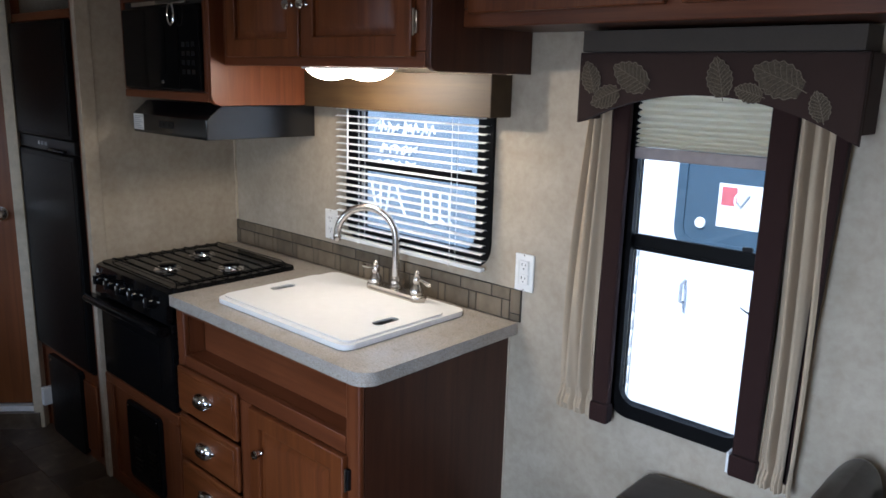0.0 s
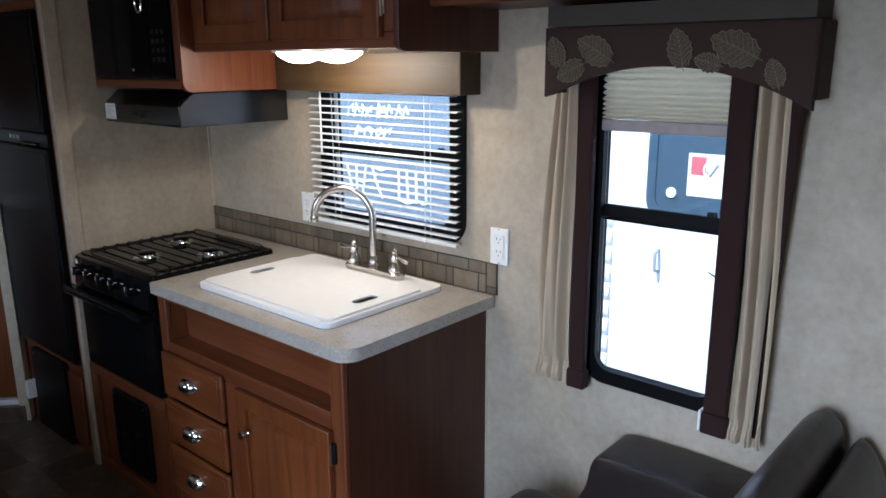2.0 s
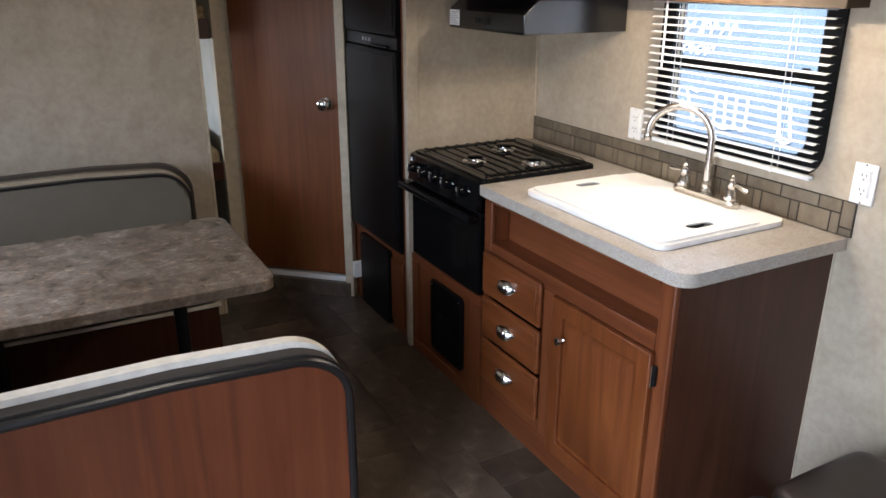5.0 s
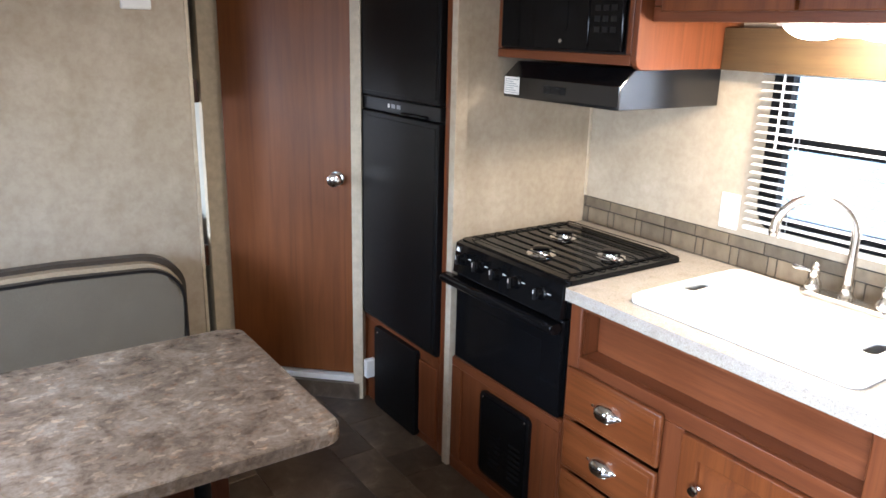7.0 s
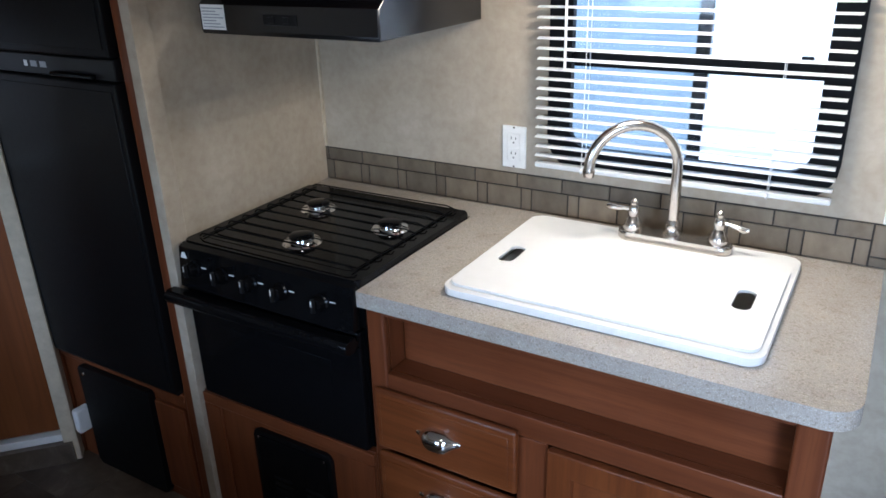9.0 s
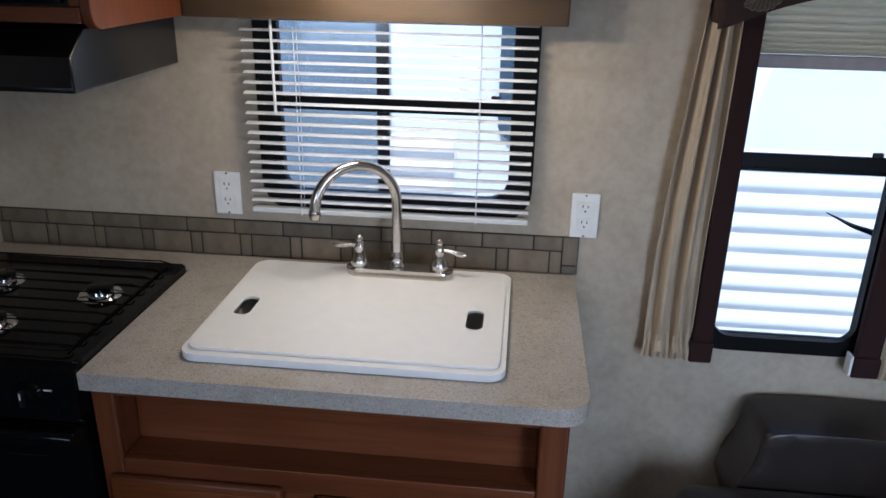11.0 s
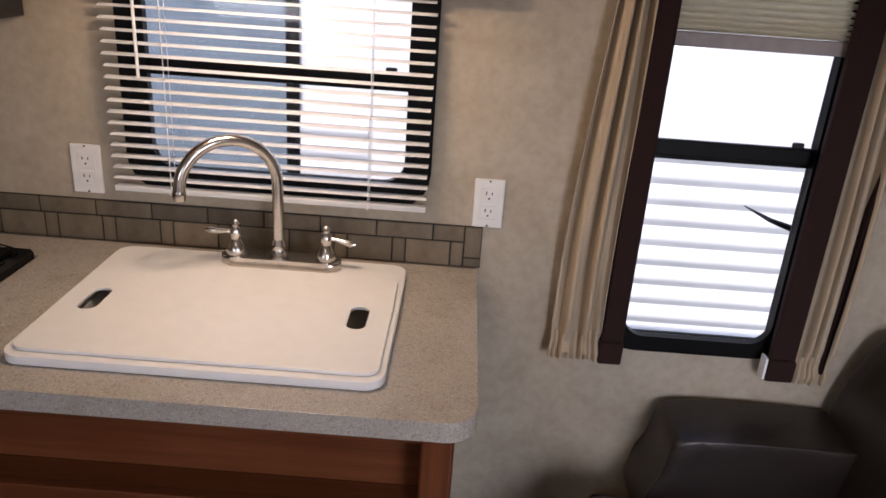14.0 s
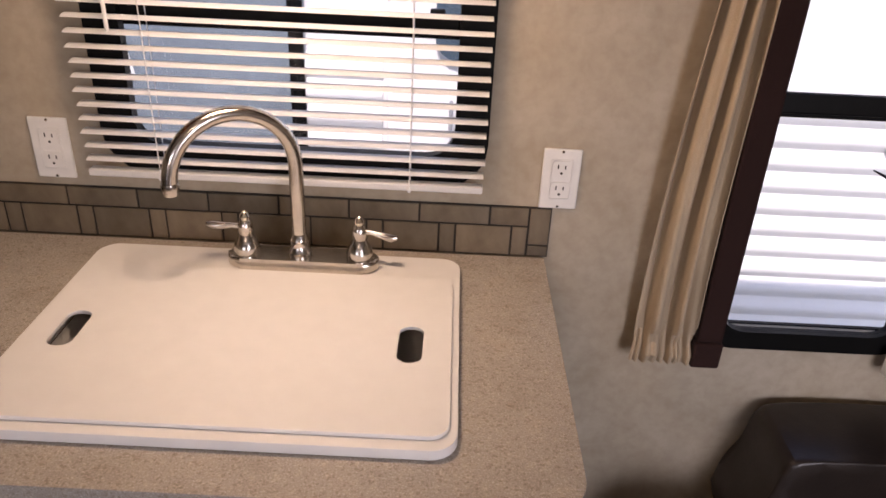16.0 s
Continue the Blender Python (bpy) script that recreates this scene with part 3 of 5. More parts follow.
def leaf_veins(cx, cz, size, turn, y):
    """Stitched midrib, side veins and a corded edge over the leaf."""
    bm = bmesh.new()
    ca, sa = math.cos(radians(turn)), math.sin(radians(turn))

    def at(u, w, h):
        return (cx + (u * ca - w * sa) * size, y - h, cz + (u * sa + w * ca) * size)
    tube([at(0.0, -0.95, 0.0025), at(0.05, -0.1, 0.0028), at(0.02, 0.78, 0.0022)], 0.0009, 5, bm)
    for i in range(7):
        v = 0.08 + 0.11 * i
        w, reach = -0.8 + 1.6 * v, leaf_half(min(v + 0.14, 0.98)) * 0.85
        for s in (-1, 1):
            tube([at(0.03, w, 0.0026), at(s * reach * 0.5, w + 0.16, 0.0020), at(s * reach, w + 0.28, 0.0012)], 0.0006, 5, bm)
    for s in (-1, 1):
        edge = []
        for i in range(33):
            v = i / 32
            half = max(leaf_half(v) + 0.035 * math.cos(v * 12 * math.pi), 0.015)
            edge.append(at(s * half * 0.97, -0.8 + 1.6 * v + 0.16 * half, 0.0012))
        tube(edge, 0.0011, 5, bm)
    return bm


def valance():
    v = thing("window_valance", (2.13, -0.06, 1.53), "dark brown padded valance with embroidered tan leaves", "valance")
    x0, x1, top = 1.805, 2.468, 1.700
    n = 32
    low = []
    for i in range(n + 1):
        x = x0 + (x1 - x0) * i / n
        low.append((x, max(1.604 - 0.086 * abs((x - 2.130) / 0.33) ** 2.1, 1.526 - 0.02 * i / n)))
    part("front_board", prism(low + [(x1, top), (x0, top)], "y", -0.130, -0.105, 0.007), M_VAL, v)
    part("side_board", box(x0 + 0.001, x0 + 0.024, -0.1045, -0.002, 1.535, top, 0.003), M_VAL, v)
    part("side_board", box(x1 - 0.024, x1 - 0.001, -0.1045, -0.002, 1.535, top, 0.003), M_VAL, v)
    for cx, cz, s, t in ((1.842, 1.640, 0.050, 20), (1.953, 1.643, 0.066, 62), (1.886, 1.592, 0.052, 115), (2.172, 1.645, 0.056, 15),
                         (2.240, 1.613, 0.040, 75), (2.298, 1.644, 0.072, 66), (2.388, 1.590, 0.040, 20)):
        f = part("leaf", leaf(cx, cz, s, t, -0.1312), M_LEAF, v)
        part("stitching", leaf_veins(cx, cz, s, t, -0.1312), M_VEIN, f, "pale stitched veins")
    return v


valance()
# dark taupe strip as wide as the valance, up to the overhead cabinet
solid("trim_taupe_strip", box(1.805, 2.455, -0.118, -0.002, 1.702, 1.753, 0.002), M_TAUPE, "dark taupe strip between valance and overhead cabinet", "trim", "structure")


def pleated_shade():
    s = thing("pleated_shade", (2.10, -0.02, 1.447), "cream pleated shade drawn a third of the way down", "window shade")
    x0, x1 = 1.922, 2.285
    pts = []
    z, k = 1.468, 0
    while z < 1.66:
        pts.append((-0.024 if k % 2 else -0.008, z))
        z += 0.0048 + 0.0040 * min(1, (z - 1.468) / 0.08)
        k += 1
    back = [(y + 0.002, zz) for y, zz in pts[::-1]]
    part("pleats", prism(pts + back, "x", x0, x1), M_SHADE, s)
    part("bottom_bar", box(x0, x1, -0.024, -0.007, 1.438, 1.4675, 0.003), plain("mauve_bar", (0.30, 0.25, 0.24), 0.5), s, "mauve-grey bottom bar")


pleated_shade()


def outlet(x0, x1, z0, z1):
    o = thing("wall_outlet", ((x0 + x1) / 2, 0, z0), "white double wall outlet with a cover plate", "outlet", "wall outlets by the sink")
    part("plate", box(x0, x1, -0.007, -0.0005, z0, z1, 0.003), M_WHITE, o)
    cx, cz = (x0 + x1) / 2, (z0 + z1) / 2
    part("insert", ring_frame(round_rect(cx - 0.0205, cx + 0.0205, cz - 0.039, cz + 0.039, 0.004), round_rect(cx - 0.0185, cx + 0.0185, cz - 0.037, cz + 0.037, 0.003), "y", -0.0086, -0.0072), M_WHITE, o)
    for sz in (0.053, -0.053):
        part("screw", spin((cx, -0.0071, cz + sz), (0, -1, 0), [(0, 0.0028), (0.0010, 0.0022)], 10), M_NICKEL, o)
    for s in (-1, 1):
        f = part("socket", prism(round_rect(cx - 0.017, cx + 0.017, cz + s * 0.0205 - 0.0155, cz + s * 0.0205 + 0.0155, 0.006), "y", -0.0095, -0.0072), M_WHITE, o)
        for dx, h in ((-0.0065, 0.008), (0.0065, 0.0065)):
            part("slot", box(cx + dx - 0.0011, cx + dx + 0.0011, -0.0100, -0.0096, cz + s * 0.0205 + 0.001, cz + s * 0.0205 + 0.001 + h), M_DARK, f)
        part("slot", spin((cx, -0.0096, cz + s * 0.0205 - 0.0075), (0, -1, 0), [(0, 0.0024), (0.0004, 0.0024)], 10), M_DARK, f)


outlet(0.622, 0.692, 1.017, 1.132)
outlet(1.541, 1.610, 1.003, 1.119)


# ---- backsplash ----
def backsplash():
    b = thing("backsplash", (0.78, -0.002, 0.9), "low stone-look tile backsplash with dark joints", "backsplash", kind="structure")
    part("joint_board", box(0.0, 1.568, -0.0045, -0.0005, 0.9005, 1.002), M_SPLASHJ, b)
    g = 0.0019
    cache = {}

    def tile(x0, x1, z0, z1):
        key = (round(x1 - x0, 4), round(z1 - z0, 4))
        if key not in cache:
            cache[key] = mesh_of("tile", box(g, key[0] - g, -0.0075, -0.0046, g, key[1] - g, 0.0008, 1), M_SPLASH)
        shared("tile", cache[key], (x0, 0, z0), b)
    end, x = 1.527, 1.4537
    tile(x, end, 0.963, 1.002)
    while x > 0.002:
        a = max(x - 0.131, 0.0)
        tile(a, x, 0.963, 1.002)
        x = a
    x, k = end, 0
    while x > 0.012:
        w = 0.031 if k % 2 == 0 else 0.105
        a = max(x - w, 0.0)
        tile(a, x, 0.901, 0.963)
        x = a
        k += 1
    tile(end, 1.568, 0.925, 1.002)
    tile(end, 1.568, 0.901, 0.925)


# ---- counter and sink ----
def counter():
    r = 0.055
    pts = [(0.003, -0.009), (0.003, -0.118), (0.582, -0.118), (0.582, -0.636)]
    cx, cy = 1.562 - r, -0.636 + r
    pts += [(cx + r * math.sin(radians(a)), cy - r * math.cos(radians(a))) for a in range(0, 91, 10)]
    pts += [(1.562, -0.009)]
    c = thing("countertop", (1.07, -0.33, 0.862), "speckled taupe laminate countertop with a rounded corner", "countertop")
    soften(part("slab", holed_slab(pts, [round_rect(0.785, 1.368, -0.522, -0.165, 0.04)], 0.862, 0.900), M_COUNTER, c), 0.008)
    part("side_strip", box(0.003, 0.026, -0.615, -0.1185, 0.862, 0.900, 0.004), M_COUNTER, c)


def sink():
    s = thing("sink", (1.075, -0.31, 0.90), "white drop-in sink closed by a fitted cover", "sink")
    well = round_rect(0.790, 1.363, -0.517, -0.170, 0.036)
    soften(part("rim", holed_slab(round_rect(0.750, 1.402, -0.563, -0.062, 0.035), [well], 0.9006, 0.917), M_SINK, s), 0.006)
    basin = part("basin", prism(round_rect(0.790, 1.363, -0.517, -0.170, 0.036), "z", 0.765, 0.899), M_SINK, s)
    top = bmesh.new()
    top.from_mesh(basin.data)
    bmesh.ops.delete(top, geom=[f for f in top.faces if f.normal.z > 0.9], context="FACES")
    top.to_mesh(basin.data)
    top.free()
    grips = [round_rect(cx - 0.0185, cx + 0.0185, -0.392, -0.299, 0.017) for cx in (0.818, 1.329)]
    soften(part("cover", holed_slab(round_rect(0.760, 1.391, -0.545, -0.150, 0.028), grips, 0.9176, 0.9240), M_SINK, s, "white cover board with two grip holes"), 0.0022, 2)


def faucet():
    f = thing("faucet", (1.125, -0.110, 0.917), "brushed nickel gooseneck faucet with two lever handles", "faucet")
    part("base_plate", prism(round_rect(0.992, 1.258, -0.136, -0.082, 0.026), "z", 0.9172, 0.938, 0.006, 3), M_NICKEL, f)
    a, b = Vector((1.118, -0.104, 0)), Vector((0.945, -0.212, 0))
    rad = (b - a).length / 2
    mid, d = (a + b) / 2, (b - a).normalized()
    top = 1.104
    pts = [(a.x, a.y, 0.96), (a.x, a.y, 1.03), (a.x, a.y, top - 0.02)]
    pts += [tuple(mid - d * rad * math.cos(radians(t)) + Vector((0, 0, top + rad * math.sin(radians(t))))) for t in range(0, 181, 9)]
    e = Vector(pts[-1])
    rr = [0.0125] * len(pts)
    part("spout", tube(pts, rr, 16), M_NICKEL, f)
    part("spout_tip", spin(e + Vector((0, 0, 0.004)), (0.02, 0.01, -1), [(0, 0.0135), (0.006, 0.0145), (0.014, 0.013), (0.02, 0.0115)]), M_NICKEL, f)
    part("spout_collar", spin((a.x, a.y, 0.938), (0, 0, 1), [(0, 0.020), (0.006, 0.0215), (0.014, 0.017), (0.022, 0.0155), (0.028, 0.0175), (0.036, 0.0145), (0.04, 0.0125)]), M_NICKEL, f)
    for hx, s in ((1.026, -1), (1.224, 1)):
        body = part("handle_post", spin((hx, -0.110, 0.938), (0, 0, 1), [(0, 0.022), (0.008, 0.0235), (0.018, 0.021), (0.03, 0.015), (0.036, 0.011), (0.044, 0.0135), (0.058, 0.0125), (0.064, 0.008), (0.070, 0.0095), (0.076, 0.006), (0.080, 0.001)]), M_NICKEL, f)
        drop = -0.010 if s > 0 else 0.0
        part("lever", tube([(hx + s * 0.008, -0.110, 0.988), (hx + s * 0.022, -0.111, 0.990 + drop * 0.2), (hx + s * 0.038, -0.112, 0.989 + drop * 0.5), (hx + s * 0.056, -0.113, 0.990 + drop), (hx + s * 0.066, -0.113, 0.991 + drop)],
                           [0.0055, 0.0045, 0.0065, 0.0075, 0.004], 12), M_NICKEL, body)


counter()
sink()
faucet()


# ---- base cabinet ----
def raised_panel(x0, x1, z0, z1, y, depth, axis_mat, parent, name, edge=0.055, label=""):
    """A framed door: stiles, rails and a raised middle panel."""
    d = part(name, ring_frame([(x0, z0), (x1, z0), (x1, z1), (x0, z1)], [(x0 + edge, z0 + edge), (x1 - edge, z0 + edge), (x1 - edge, z1 - edge), (x0 + edge, z1 - edge)], "y", y - depth, y), M_FRONT, parent, label)
    m = d.modifiers.new("soft_edge", "BEVEL")
    m.width, m.segments, m.limit_method = 0.004, 2, "ANGLE"
    e = edge - 0.002
    bm = bmesh.new()
    steps = ((e, y - depth * 0.35), (e + 0.012, y - depth * 0.30), (e + 0.030, y - depth * 0.80))
    rows = [[bm.verts.new((x, yy, z)) for x, z in ((x0 + q, z0 + q), (x1 - q, z0 + q), (x1 - q, z1 - q), (x0 + q, z1 - q))] for q, yy in steps]
    for a, b in zip(rows, rows[1:]):
        for i in range(4):
            bm.faces.new((a[i], a[(i + 1) % 4], b[(i + 1) % 4], b[i]))
    bm.faces.new(rows[-1])
    part("panel", bm, axis_mat, d)
    return d


def knob(x, y, z, parent, d=(0, -1, 0), mat=None):
    return part("knob", spin((x, y, z), d, [(0, 0.008), (0.003, 0.008), (0.006, 0.005), (0.013, 0.005), (0.017, 0.012), (0.023, 0.0145), (0.028, 0.012), (0.030, 0.004)], 16), mat or M_CHROME, parent, "chrome knob")


def cup_pull(x, y, z, parent):
    """A bow-shaped cup pull: flared ends and a round domed middle."""
    bm = bmesh.new()
    n, k = 18, 8
    rows = []
    for i in range(n + 1):
        u = -1 + 2 * i / n
        w = 0.056 * u
        h = 0.0240 * math.exp(-(u / 0.70) ** 4) + 0.0045
        out = 0.028 * math.exp(-(u / 0.68) ** 4) + 0.003
        rows.append([bm.verts.new((x + w, y - out * math.sin(math.pi * j / k), z - h * math.cos(math.pi * j / k) - 0.004 * (1 - u * u))) for j in range(k + 1)])
    for a, b in zip(rows, rows[1:]):
        for j in range(k):
            bm.faces.new((a[j], a[j + 1], b[j + 1], b[j]))
        bm.faces.new((a[k], a[0], b[0], b[k]))
    bm.faces.new(rows[0])
    bm.faces.new(rows[-1][::-1])
    return part("cup_pull", bm, M_CHROME, parent, "chrome cup pull")


def base_cabinet():
    c = thing("base_cabinet", (1.06, -0.31, 0), "cherry-stained sink cabinet with drawers and a door", "cabinet")
    x0, x1, yf = 0.592, 1.527, -0.620
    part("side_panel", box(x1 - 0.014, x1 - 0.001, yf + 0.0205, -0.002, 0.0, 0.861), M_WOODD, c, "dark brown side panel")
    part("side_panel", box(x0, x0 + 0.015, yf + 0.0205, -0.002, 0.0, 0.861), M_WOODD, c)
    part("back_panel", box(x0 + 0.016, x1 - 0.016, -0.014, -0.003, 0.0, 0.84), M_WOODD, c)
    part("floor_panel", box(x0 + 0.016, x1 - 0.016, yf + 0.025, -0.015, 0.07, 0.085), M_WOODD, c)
    # face frame
    f = yf + 0.02
    for a, b in ((x0, 0.640), (1.472, x1)):
        part("stile", box(a, b, yf, f, 0.0, 0.861, 0.006, 3), M_WOOD, c)
    part("stile", box(0.965, 1.035, yf, f, 0.101, 0.6475, 0.003), M_WOOD, c)
    part("rail", box(0.6405, 1.4715, yf, f, 0.845, 0.861, 0.002), M_WOODX, c)
    part("rail", box(0.6405, 1.4715, yf, f, 0.648, 0.700, 0.003), M_WOODX, c)
    part("rail", box(0.6405, 1.4715, yf, f, 0.0, 0.100, 0.003), M_WOODX, c)
    part("rail", box(0.6405, 0.9645, yf, f, 0.101, 0.175, 0.002), M_WOODX, c)
    # open recess above the drawers
    part("recess_back", box(0.641, 1.471, yf + 0.075, yf + 0.085, 0.700, 0.845), M_WOODX, c)
    part("recess_shelf", box(0.641, 1.471, f + 0.001, yf + 0.074, 0.688, 0.6995), M_WOODX, c)
    for a, b in ((0.630, 0.640), (1.4725, 1.482)):
        part("recess_cheek", box(a, b, f + 0.001, yf + 0.074, 0.700, 0.845), M_WOOD, c)
    for z0, z1 in ((0.503, 0.665), (0.330, 0.490), (0.150, 0.317)):
        d = part("drawer_front", box(0.612, 0.972, yf - 0.019, yf - 0.0005, z0, z1, 0.009, 3), M_FRONTX, c)
        part("drawer_face", box(0.630, 0.954, yf - 0.0215, yf - 0.0185, z0 + 0.018, z1 - 0.018, 0.0012, 1), M_FRONTX, d)
        cup_pull(0.785, yf - 0.0215, (z0 + z1) / 2 + 0.004, d)
    door = raised_panel(1.040, 1.482, 0.085, 0.650, yf - 0.0005, 0.020, M_FRONT, c, "door")
    knob(1.108, yf - 0.021, 0.525, door)
    for z in (0.585, 0.15):
        h = part("hinge", box(1.4825, 1.496, yf - 0.012, yf - 0.0005, z - 0.03, z + 0.03, 0.002), M_BLACKP, door, "dark metal hinge")
        part("hinge_pin", tube([(1.487, yf - 0.014, z - 0.034), (1.487, yf - 0.014, z + 0.034)], 0.004, 8), M_NICKEL, door)


base_cabinet()


def lower_range_cabinet():
    c = thing("range_base_cabinet", (0.30, -0.31, 0), "low cherry-stained cabinet under the range", "cabinet")
    yf = -0.620
    part("front_panel", box(0.006, 0.591, yf, yf + 0.018, 0.0, 0.462, 0.002), M_WOOD, c)
    part("side_panel", box(0.006, 0.02, yf + 0.019, -0.02, 0.0, 0.455), M_WOODD, c)
    part("rail", box(0.008, 0.590, yf - 0.010, yf - 0.0005, 0.425, 0.460, 0.004), M_WOODX, c)
    part("rail", box(0.008, 0.590, yf - 0.010, yf - 0.0005, 0.0, 0.050, 0.004), M_WOODX, c)
    part("stile", box(0.008, 0.070, yf - 0.010, yf - 0.0005, 0.0505, 0.4245, 0.004), M_WOOD, c)
    part("stile", box(0.520, 0.590, yf - 0.010, yf - 0.0005, 0.0505, 0.4245, 0.004), M_WOOD, c)
    v = thing("furnace_vent", (0.325, yf, 0.09), "black furnace vent cover with louvres", "vent")
    part("frame", prism(round_rect(0.192, 0.456, 0.085, 0.405, 0.018), "y", yf - 0.014, yf - 0.0005, 0.004), M_BLACKM, v)
    part("inset", prism(round_rect(0.206, 0.442, 0.099, 0.391, 0.012), "y", yf - 0.0165, yf - 0.0145, 0.001), M_BLACK, v)
    for cx in (0.285, 0.395):
        for i in range(7):
            z = 0.140 + i * 0.021
            part("louvre", prism([(yf - 0.0170, z), (yf - 0.0215, z + 0.002), (yf - 0.0170, z + 0.009)], "x", cx - 0.030, cx + 0.030), M_BLACK, v)
    for sx, sz in ((0.212, 0.385), (0.436, 0.385)):
        part("screw", spin((sx, yf - 0.0167, sz), (0, -1, 0), [(0, 0.004), (0.002, 0.003)], 8), M_CHROME, v)


lower_range_cabinet()


# ---- range ----
def gas_range():
    g = thing("gas_range", (0.30, -0.37, 0.462), "black three-burner gas range with an oven", "stove")
    x0, x1 = 0.029, 0.580
    part("oven_body", box(x0 + 0.004, x1 - 0.004, -0.600, -0.122, 0.463, 0.880), M_BLACKM, g)
    part("cooktop", prism(round_rect(x0, x1, -0.622, -0.121, 0.012), "z", 0.8805, 0.916, 0.006, 3), M_BLACK, g)
    part("cooktop_well", prism(round_rect(x0 + 0.035, x1 - 0.035, -0.585, -0.150, 0.03), "z", 0.9162, 0.9170), M_BLACK, g)
    # slanted control panel
    part("control_panel", prism([(-0.6225, 0.912), (-0.6225, 0.800), (-0.652, 0.800), (-0.640, 0.905)], "x", x0, x1, 0.003), M_BLACK, g)
    for i, kx in enumerate((0.085, 0.180, 0.275, 0.370, 0.490)):
        k = part("control_knob", spin((kx, -0.645, 0.856), (0, -1, 0.12), [(0, 0.021), (0.004, 0.022), (0.008, 0.018), (0.024, 0.016), (0.027, 0.012)], 18), M_BLACK, g)
        part("grip", box(kx - 0.0045, kx + 0.0045, -0.680, -0.671, 0.842, 0.876, 0.002), M_BLACKP, k)
        part("pointer", box(kx - 0.0012, kx + 0.0012, -0.6815, -0.6805, 0.860, 0.874), M_WHITE, k)
        part("dial_marks", box(kx + 0.026, kx + 0.042, -0.6475, -0.6465, 0.862, 0.865), M_WHITE, g)
    part("maker_mark", prism([(0.038, 0.877), (0.060, 0.877), (0.055, 0.893), (0.045, 0.893)], "y", -0.6455, -0.6445), M_WHITE, g)
    d = part("oven_door", box(x0, x1, -0.635, -0.601, 0.470, 0.792, 0.006), M_BLACK, g)
    part("door_glass", box(x0 + 0.09, x1 - 0.09, -0.6365, -0.6355, 0.535, 0.700, 0.0004, 1), M_OVENG, d)
    part("handle", prism(round_rect(-0.688, -0.640, 0.757, 0.790, 0.012), "x", x0 - 0.030, x1 + 0.002, 0.006), M_BLACK, d)
    # burners
    for bx, by in ((0.198, -0.290), (0.318, -0.500), (0.462, -0.325)):
        b = part("burner", spin((bx, by, 0.917), (0, 0, 1), [(0, 0.050), (0.004, 0.046), (0.006, 0.030), (0.014, 0.029), (0.016, 0.026)], 22), M_CHROME, g, "bright metal burner")
        part("burner_cap", spin((bx, by, 0.933), (0, 0, 1), [(0, 0.031), (0.004, 0.032), (0.007, 0.026), (0.008, 0.005)], 22), M_BLACK, b)
    part("grate", ring_bars(x0 + 0.028, x1 - 0.028, -0.590, -0.145), M_IRON, g, "black wire grate")


def ring_bars(x0, x1, y0, y1):
    """Bars across the cooktop that bend down at both ends, on two side rods."""
    bm = bmesh.new()
    z, r = 0.9285, 0.0020
    for i in range(10):
        y = y0 + (y1 - y0) * i / 9
        tube([(x0, y, 0.919), (x0 + 0.010, y, z - 0.001), (x0 + 0.03, y, z), (x1 - 0.055, y, z + 0.002), (x1 - 0.030, y, z + 0.003), (x1 - 0.006, y, z - 0.003), (x1, y, 0.918)], r, 6, bm)
    for x in (x0 + 0.012, x1 - 0.012):
        tube([(x, y0, 0.9195), (x, y1, 0.9195)], r, 6, bm)
    return bm


gas_range()


# ---- hood, microwave and wall cabinets ----
def range_hood():
    h = thing("range_hood", (0.3, -0.23, 1.40), "glossy black range hood with a paper sticker", "range hood")
    x0, x1 = 0.026, 0.560
    part("shell", prism([(-0.002, 1.402), (-0.455, 1.402), (-0.458, 1.412), (-0.458, 1.470), (-0.40, 1.520), (-0.002, 1.520)], "x", x0, x1, 0.004), M_HOOD, h)
    part("filter", box(x0 + 0.06, x1 - 0.06, -0.38, -0.06, 1.398, 1.4018), M_BLACKP, h)
    s = part("sticker", box(0.033, 0.112, -0.4592, -0.4585, 1.412, 1.470), M_WHITE, h, "white paper sticker with grey print")
    for i in range(7):
        z = 1.462 - i * 0.0072
        part("print_line", box(0.038, 0.107 - 0.012 * ((i * 5) % 3), -0.4597, -0.4593, z - 0.0016, z + 0.0010), M_GREY, s)
    part("switch_plate", box(0.235, 0.335, -0.4605, -0.4585, 1.428, 1.452, 0.001, 1), M_BLACKP, h)
    for sx in (0.262, 0.305):
        part("switch", box(sx - 0.009, sx + 0.009, -0.4640, -0.4606, 1.433, 1.447, 0.001, 1), M_BLACKP, h)


range_hood()


